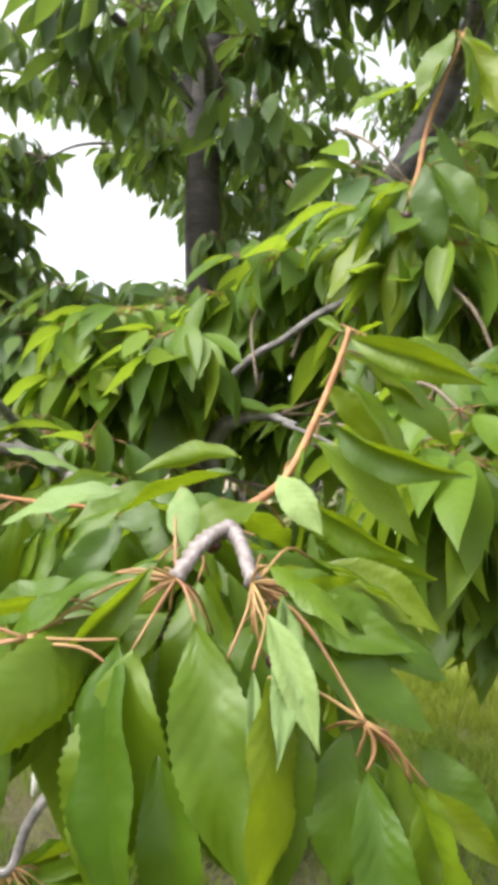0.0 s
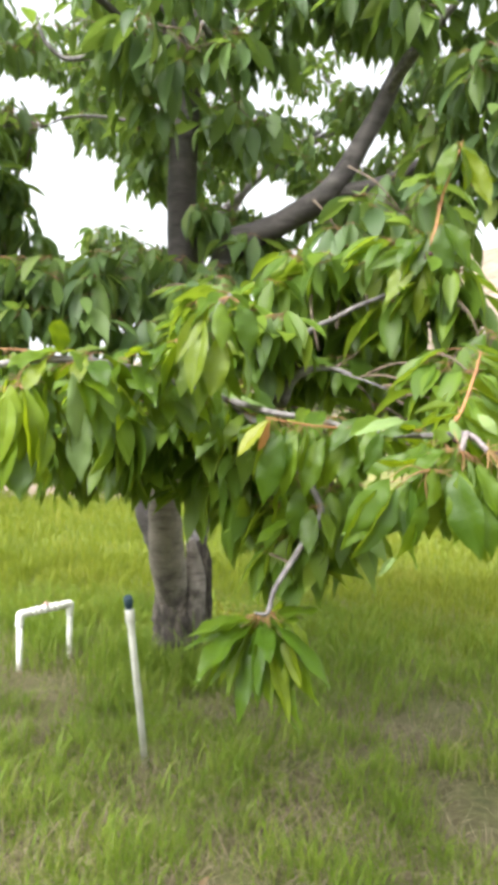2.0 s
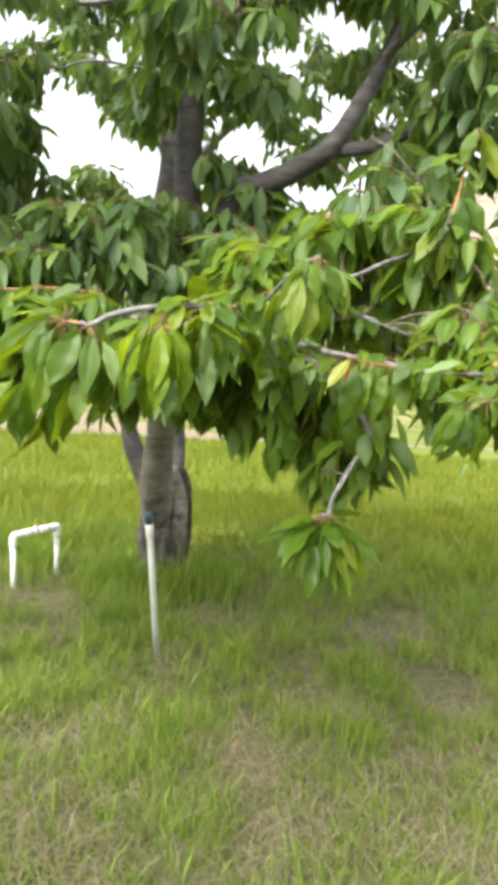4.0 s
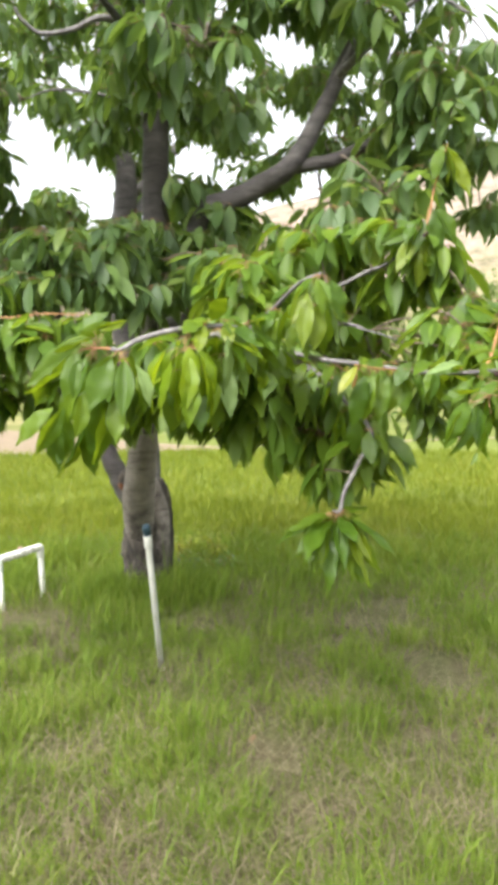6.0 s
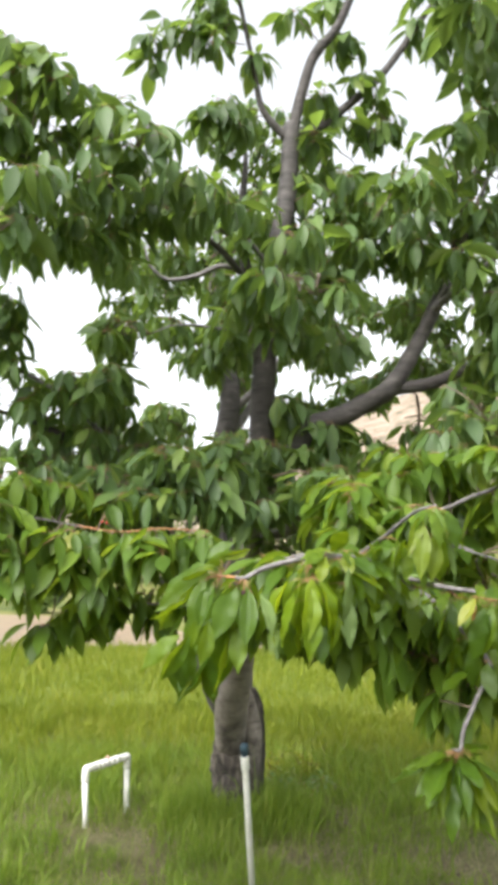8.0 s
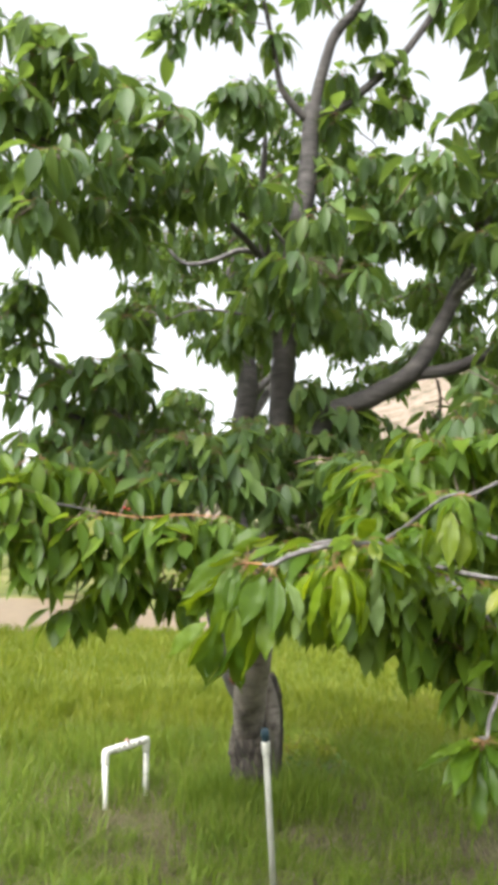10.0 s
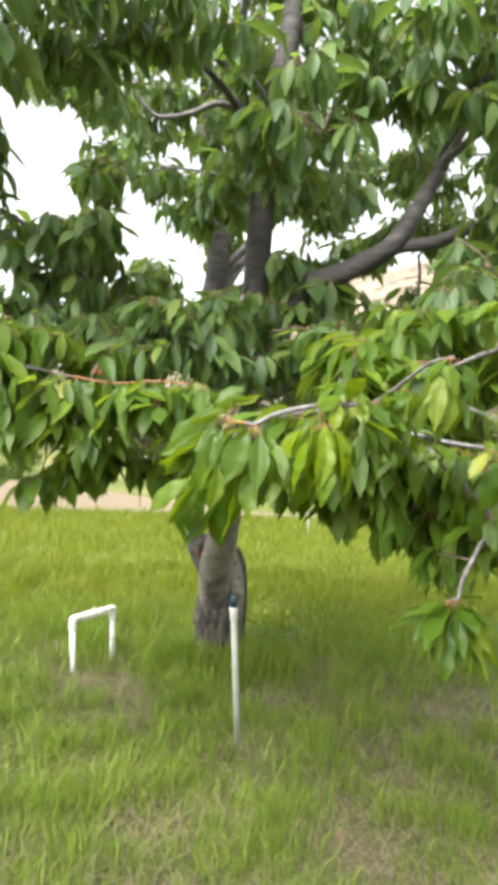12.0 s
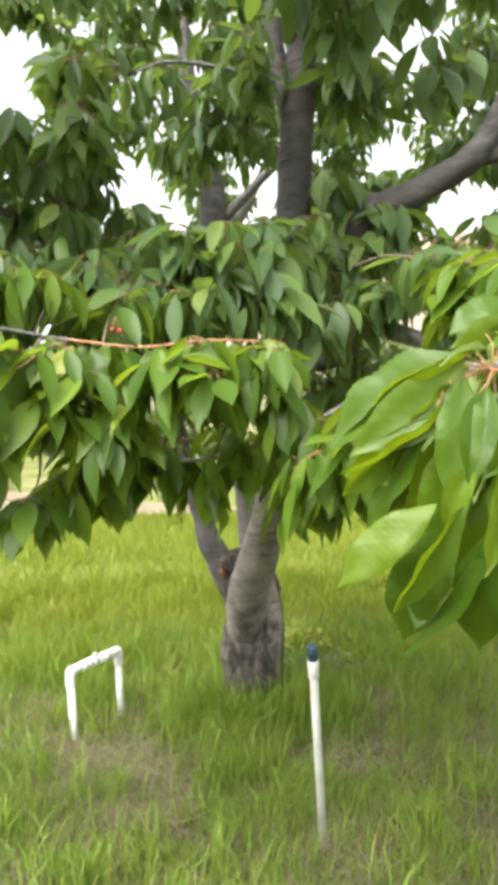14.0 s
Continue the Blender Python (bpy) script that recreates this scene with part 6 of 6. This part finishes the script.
b.whorl((-1.1, 0.97, 1.63), 4, 0.14, -1.3, 0.2, (0, 0.5, 0))
b.whorl((-0.93, 0.94, 1.72), 7, 0.15, -1.1, 0.25)
b.whorl((-0.92, 0.93, 1.65), 5, 0.15, -1.2, 0.2)
b.whorl((-0.836, 0.93, 1.77), 8, 0.15, -0.9, 0.4, None, 0.15)
b.whorl((-0.93, 0.89, 1.715), 8, 0.175, -1.2, 0.25, (-0.1, -0.3, 0), 2.0)
b.whorl((-0.945, 0.865, 1.64), 5, 0.15, -1.25, 0.2, (-0.1, -0.3, 0), 2.0)
for end in ((-0.94, 0.88, 1.7), (-0.925, 0.885, 1.69), (-0.95, 0.89, 1.705), (-0.93, 0.9, 1.68)):
    b.stalk((-0.928, 0.93, 1.76), end, 0.0016)
leaf(b.branch, (-0.834, 0.86, 1.742), (-0.79, 0.87, 1.585), 0.27, (0.5, -0.8, 0.2), PALE_MESHES[1])
leaf(b.branch, (-1.097, 0.870, 1.657), (-1.052, 0.815, 1.548), 0.32, (0.4, -0.8, 0.4), PALE_MESHES[2])
b.whorl((-0.8, 0.97, 1.7), 7, 0.15, -1.2, 0.3, None, 0.15)
b.whorl((-0.75, 1.05, 1.76), 8, 0.13, -0.95, 0.35, (0, -0.2, 0))
b.whorl((-0.63, 1.15, 1.755), 9, 0.135, -0.95, 0.35, (0, -0.2, 0))
b.whorl((-0.53, 1.25, 1.745), 9, 0.135, -0.95, 0.35, (0, -0.2, 0))
b.whorl((-0.45, 1.35, 1.725), 8, 0.13, -0.9, 0.35, (0, -0.2, 0))
for x, y, z in ((-0.87, 0.925, 1.79), (-0.8, 0.95, 1.795), (-0.72, 1.0, 1.795), (-0.64, 1.09, 1.785), (-0.57, 1.17, 1.775), (-0.49, 1.27, 1.765)):
    b.whorl((x, y, z), 6, 0.14, -0.45, 0.35, (-0.15, -0.55, 0.05), 0.1, (0.015, 0.04))
b.whorl((-0.96, 0.87, 1.7), 7, 0.165, -1.15, 0.3, (-0.15, -0.4, 0), 2.0)
b.fruit((-1.13, 0.93, 1.66), (-1.123, 0.948, 1.70), 0.008)
b.done()

# the spray that hangs between them, with pale undersides
b = NearBough([(-0.52, 1.6, 1.79, 0.01), (-0.52, 1.3, 1.86, 0.008), (-0.5, 1.08, 1.94, 0.006), (-0.485, 0.95, 1.955, 0.004)], 53)
b.placed(HANG_LEAVES, [(-0.485, 0.95, 1.95), (-0.49, 0.98, 1.86), (-0.52, 1.04, 1.78)])
b.whorl((-0.485, 0.95, 1.95), 5, 0.15, -1.0, 0.35, None, 0.2)
b.whorl((-0.49, 0.98, 1.86), 5, 0.15, -1.25, 0.25, None, 0.25)
b.whorl((-0.6, 1.05, 1.85), 5, 0.14)
b.done()

# the whorl on the bent grey twig low down
b = NearBough([(-0.404, 1.4, 1.735, 0.011), (-0.28, 1.3, 1.62, 0.01), (-0.182, 1.15, 1.45, 0.0085), (-0.242, 1.128, 1.335, 0.0075), (-0.303, 1.118, 1.237, 0.007), (-0.322, 1.113, 1.175, 0.006), (-0.35, 1.105, 1.172, 0.004)], 54, label="bare grey twig that hangs low with a whorl of leaves")
b.placed(FORK_LEAVES, [(-0.322, 1.113, 1.175), (-0.352, 1.105, 1.172)], up=(-0.3, -0.6, 0.7), slim=0.72, doubles=1.0)
b.whorl((-0.33, 1.12, 1.165), 12, 0.225, -0.62, 0.42, None, 0.0, (0.015, 0.03), 0.7)
b.whorl((-0.335, 1.11, 1.15), 8, 0.22, -1.15, 0.25, None, 0.0, (0.015, 0.03), 0.68)
b.whorl((-0.2, 1.15, 1.45), 8, 0.14, -1.2, 0.3)
b.whorl((-0.335, 1.115, 1.155), 7, 0.235, -0.95, 0.3, (0, -0.15, 0), 0.0, (0.015, 0.03), 0.64)
b.whorl((-0.23, 1.2, 1.52), 8, 0.14, -1.2, 0.3)
b.done()

# the upright shoot with a fruit cluster
b = NearBough([(0.19, 1.4, 2.19, 0.006), (0.179, 1.365, 2.224, 0.0055), (0.203, 1.35, 2.277, 0.005), (0.221, 1.34, 2.398, 0.004), (0.271, 1.33, 2.555, 0.003)], 55, TWIG_RED, label="orange upright shoot")
b.placed(SPRIG_LEAVES, [(0.179, 1.365, 2.224), (0.203, 1.35, 2.277), (0.271, 1.33, 2.555), (0.215, 1.343, 2.36)])
b.fruit((0.175, 1.335, 2.205), (0.18, 1.365, 2.23), 0.010)
b.fruit((0.19, 1.345, 2.215), (0.18, 1.365, 2.23), 0.009)
b.done()

# single leaves hung in a row along the orange shoot
b = NearBough([(-1.02, 2.15, 1.934, 0.0024), (-0.99, 2.14, 1.932, 0.0018), (-0.965, 2.135, 1.926, 0.0014)], 57, TWIG_RED)
row = spline([(-1.62, 2.31, 1.946), (-1.56, 2.3, 1.94), (-1.368, 2.25, 1.918), (-1.194, 2.2, 1.936), (-1.02, 2.15, 1.934), (-0.965, 2.135, 1.926)], 7)
for k, at in enumerate(row):
    for face in (-1, 1):
        n = b.rng.normal(0, 1, 3)
        base = at + np.array([0.012 * n[0], face * (0.014 + 0.006 * n[1]), -0.01 + 0.008 * n[2]])
        d = np.array([b.rng.normal(-0.05, 0.35), face * b.rng.uniform(0.15, 0.6), -0.85])
        tip = base + d / np.linalg.norm(d) * b.rng.uniform(0.125, 0.175)
        leaf(b.branch, base, tip, b.rng.uniform(0.34, 0.42), (b.rng.normal(0, 0.35), -0.8 if face < 0 else 0.5, 0.55), b.pick(0.05))
        b.stalk(at, base)
leaf(b.branch, (-1.549, 2.240, 1.914), (-1.632, 2.200, 1.795), 0.42, (-0.2, -0.8, 0.5), YELLOW_MESHES[0])
b.done()

# dark whorls on the spurs of the low twig behind the row
b = NearBough([(-0.62, 2.2, 1.8, 0.009), (-0.86, 2.36, 1.68, 0.0075), (-1.1, 2.46, 1.6, 0.0065), (-1.27, 2.47, 1.6, 0.006), (-1.43, 2.48, 1.615, 0.005), (-1.58, 2.48, 1.55, 0.003)], 59, label="thin grey twig with dark drooping leaf whorls")
b.whorl((-1.42, 2.48, 1.59), 9, 0.215, -1.15, 0.3, (0, -0.3, 0))
b.whorl((-1.4, 2.44, 1.61), 6, 0.15, -0.35, 0.3, (0, -0.4, 0))
b.whorl((-1.26, 2.46, 1.585), 8, 0.175, -0.9, 0.4, (0, -0.3, 0))
b.whorl((-1.12, 2.46, 1.56), 8, 0.2, -1.2, 0.25, (0, -0.3, 0))
b.whorl((-1.585, 2.48, 1.545), 4, 0.17, -0.95, 0.2, (-0.25, -0.2, 0))
b.whorl((-0.95, 2.4, 1.64), 7, 0.17, -1.1, 0.3, (0, -0.3, 0))
b.done()

# a second orange shoot over the row
b = NearBough([(-1.671, 2.620, 2.166, 0.0050), (-1.589, 2.580, 2.118, 0.0045), (-1.507, 2.540, 2.067, 0.0035), (-1.453, 2.500, 2.048, 0.0020)], 58, TWIG_RED, label="thin orange shoot with drooping leaves")
b.whorl((-1.671, 2.620, 2.166), 5, 0.13, -0.9, 0.3, (0, -0.4, 0))
b.whorl((-1.589, 2.580, 2.118), 5, 0.13, -0.9, 0.3, (0, -0.4, 0))
b.whorl((-1.507, 2.540, 2.067), 6, 0.13, -0.9, 0.3, (0, -0.4, 0))
b.whorl((-1.453, 2.500, 2.048), 6, 0.13, -0.9, 0.3, (0, -0.4, 0))
b.done()

# the red fruit on the row of leaves
b = NearBough([(-1.37, 2.25, 1.92, 0.003), (-1.446, 2.21, 1.956, 0.0025), (-1.446, 2.18, 1.986, 0.002)], 56, TWIG_BROWN)
b.fruit((-1.435, 2.165, 1.948), (-1.446, 2.18, 1.986), 0.0075, FRUIT_RED)
b.fruit((-1.455, 2.17, 1.952), (-1.446, 2.18, 1.986), 0.007, FRUIT_RED)
b.done()


# ---- irrigation pipes ----
def turned(name, rows, material, parent, sides=20, label=""):
    """A straight piece with a turned profile: rows of x, y, z, radius, with crisp steps."""
    t = Tubes()
    a = np.array(rows, float)
    t.add(a[:, :3], a[:, 3], sides)
    ob = t.make(name, material, parent, label)
    for f in ob.data.polygons:
        f.use_smooth = len(f.vertices) == 4
    return ob


def along(a, b, steps):
    """Rows between two points from steps of (share of the way, radius)."""
    a, b = np.array(a, float), np.array(b, float)
    return [(*(a + (b - a) * s), r) for s, r in steps]


def riser(at, top, r, label):
    ob = new("irrigation_riser")
    ob.location = at
    foot = np.array((0, 0, -0.08))
    top = np.array(top) - np.array(at)
    way = top - foot
    n = np.linalg.norm(way)
    turned("pipe", along(foot, top, [(0, r), (0.93, r), (0.935, r)]), PVC, ob)
    turned("coupling", along(top - way / n * 0.075, top, [(0, r * 1.02), (0.05, r * 1.28), (0.93, r * 1.28), (1.0, r * 1.2)]), PVC, ob)
    turned("sprinkler_cap", along(top - way / n * 0.006, top + way / n * 0.062, [(0, r * 0.95), (0.1, r * 1.1), (0.35, r * 1.1), (0.4, r * 1.32), (0.85, r * 1.3), (1.0, r * 1.0)]), CAP, ob, label="dark blue-grey plastic cap")
    return tagged(ob, label, "irrigation pipe")


riser((-0.47, 2.945, 0.0), (-0.608, 2.73, 0.83), 0.0168, "white plastic irrigation riser leaning in the grass, dark cap")
riser((5.05, 15.3, 0.0), (5.0, 15.2, 0.62), 0.03, "white plastic irrigation riser standing far off in the meadow")


def pipe_arch():
    ob = new("pipe_arch")
    ob.location = (-1.1, 4.69, 0.0)
    o = np.array(ob.location) - np.array((0.02, -0.01, 0.0))
    r = 0.021
    lb, lt = np.array((-1.272, 4.545, -0.12)) - o, np.array((-1.294, 4.577, 0.385)) - o
    rb, rt = np.array((-0.95, 4.84, -0.08)) - o, np.array((-0.968, 4.836, 0.41)) - o
    bar = (rt - lt) / np.linalg.norm(rt - lt)
    for foot, top, inward in ((lb, lt, bar), (rb, rt, -bar)):
        turned("leg", along(foot, top - np.array((0, 0, 0.05)), [(0, r), (0.5, r), (1, r)]), PVC, ob)
        t = Tubes()
        e = spline([top - np.array((0, 0, 0.085)), top - np.array((0, 0, 0.03)), top + inward * 0.004 + np.array((0, 0, -0.004)), top + inward * 0.03, top + inward * 0.075], 6)
        t.add(e, np.full(len(e), r * 1.32), 18)
        t.make("elbow", PVC, ob)
    turned("crossbar", along(lt + bar * 0.05, rt - bar * 0.05, [(0, r), (1, r)]), PVC, ob)
    span = np.linalg.norm(rt - lt)
    for s in (0.25, 0.36, 0.47, 0.6, 0.71):
        c = lt + bar * span * s
        turned("coupling", along(c - bar * 0.017, c + bar * 0.017, [(0, r * 1.05), (0.12, r * 1.42), (0.88, r * 1.42), (1, r * 1.05)]), PVC, ob)
    c = lt + bar * span * 0.5
    turned("valve", along(c + np.array((0, 0, 0.01)), c + np.array((0, 0, 0.06)), [(0, 0.012), (0.4, 0.012), (0.45, 0.016), (0.7, 0.014), (0.75, 0.008)]), VALVE_RED, ob, label="faded red valve handle")
    return tagged(ob, "white plastic pipe arch with elbows and red valve, in grass", "irrigation pipe")


pipe_arch()


# ---- small weeds by the trunk ----
def weed(at, seed, tall, material):
    rng = np.random.default_rng(seed)
    ob = new("weed")
    ob.location = (*at, ground_height(*at))
    t = Tubes()
    spots = []
    for i in range(6):
        a = rng.uniform(0, 6.28)
        end = np.array([math.cos(a) * 0.12, math.sin(a) * 0.12, tall * rng.uniform(0.6, 1.0)])
        s = spline([(0, 0, -0.01), end * np.array([0.4, 0.4, 0.6]), end], 4)
        t.add(s, np.linspace(0.003, 0.0015, len(s)), 5)
        spots += [s[4], s[6], s[8]]
    t.make("stalks", PETIOLE, ob)
    v, q, uv = leaf_batch(*rosettes(rng, np.array(spots), (4, 6), 0.06, 0.9))
    mesh_object("leaves", v, q, [material], ob, uvs=uv)
    return tagged(ob, "leafy yellow-green weed growing in the grass", "weed", "weeds by the trunk")


weed((0.35, 5.3), 61, 0.32, LEAF_YELLOW)
weed((0.75, 5.6), 62, 0.25, LEAF_YELLOW)
weed((0.3, 4.9), 63, 0.22, LEAF)
weed((0.6, 5.0), 64, 0.2, LEAF)
weed((0.12, 4.75), 65, 0.24, LEAF)


# ---- fallen dry leaves on the thatch ----
DRY_MESHES = [swapped(m, LEAF_DRY) for m in NEAR_MESHES[6:9]]
rng = np.random.default_rng(91)
for k in range(26):
    x, y = rng.uniform(-1.4, 2.2), rng.uniform(0.6, 4.2)
    ob = new("fallen_leaf", DRY_MESHES[k % 3])
    s = rng.uniform(0.05, 0.09)
    ob.matrix_basis = Matrix.Translation((x, y, ground_height(x, y) + 0.012)) @ pose(0, 0, 0, rng.uniform(-12, 12), rng.uniform(-12, 12), rng.uniform(0, 360)) @ Matrix.Diagonal((s, s, s, 1))
    tagged(ob, "dry brown fallen leaf lying on the thatch", "leaf", "fallen leaves")


# ---- trees and bushes beyond the track ----
def far_plant(name, at, tall, wide, seed, label, category, trunk=True, leaves=1800, size=0.3):
    rng = np.random.default_rng(seed)
    ob = new(name)
    ob.location = (*at, ground_height(*at))
    t = Tubes()
    low = 0.28 if trunk else 0.05
    s = spline([(0, 0, -0.2, 0.035 * tall), (0.03 * tall, 0, 0.25 * tall, 0.028 * tall), (0, 0.02 * tall, 0.6 * tall, 0.014 * tall), (0.02 * tall, 0, 0.9 * tall, 0.005 * tall)], 5)
    t.add(s[:, :3], s[:, 3], 8, 0.1)
    clumps = []
    for i in range(26):
        a, h = rng.uniform(0, 6.28), rng.uniform(low, 1.0)
        reach = wide * 0.5 * math.sqrt(max(0.05, 1 - ((h - 0.55) / 0.5) ** 2)) * rng.uniform(0.35, 1.0)
        c = np.array([math.cos(a) * reach, math.sin(a) * reach, h * tall])
        clumps.append(c)
        root = np.array([0, 0, max(0.15, h - 0.25) * tall])
        b = spline([root, (root + c) / 2 + np.array([0, 0, 0.05 * tall]), c], 3)
        t.add(b, np.linspace(0.009 * tall, 0.002 * tall, len(b)), 5)
    t.make("trunk", BARK_DARK, ob)
    spots = np.array([clumps[int(rng.integers(len(clumps)))] + rng.normal(0, wide * 0.085, 3) for _ in range(leaves // 5)])
    spots[:, 2] = np.maximum(spots[:, 2], 0.1)
    v, q, uv = leaf_batch(*rosettes(rng, spots, (4, 6), size, 0.3))
    tagged(mesh_object("crown", v, q, [LEAF_FAR], ob, uvs=uv), kind="stuff")
    return tagged(ob, label, category, "trees beyond the track")


for k, (x, y, tall, wide) in enumerate(((-27.0, 66.0, 10.0, 11.0), (-16.0, 70.0, 10.5, 11.0), (4.0, 78.0, 11.0, 12.0), (13.0, 76.0, 11.0, 12.0))):
    far_plant("orchard_tree", (x, y), tall, wide, 83 + k, "green orchard tree with low boughs on the slope beyond the track", "tree", False, 6500, 0.5)
far_plant("orchard_tree", (-7.5, 18.0), 5.5, 5.0, 72, "leafy orchard tree beside the dirt track", "tree", leaves=2400, size=0.22)
far_plant("bush", (-1.6, 46.5), 3.6, 3.4, 71, "dark green bush at the edge of the dirt track", "bush", False, 3000, 0.26)
for k, (x, y, tall, wide) in enumerate(((20.0, 74, 10.5, 13), (31.0, 72, 11.0, 14), (43.0, 70, 10.8, 14), (55.0, 66, 10.4, 14), (66.0, 58, 9.8, 14))):
    far_plant("bush", (x, y), tall, wide, 76 + k, "tall dusty green bush on the slope beyond the dirt track", "bush", False, 6000, 0.5)
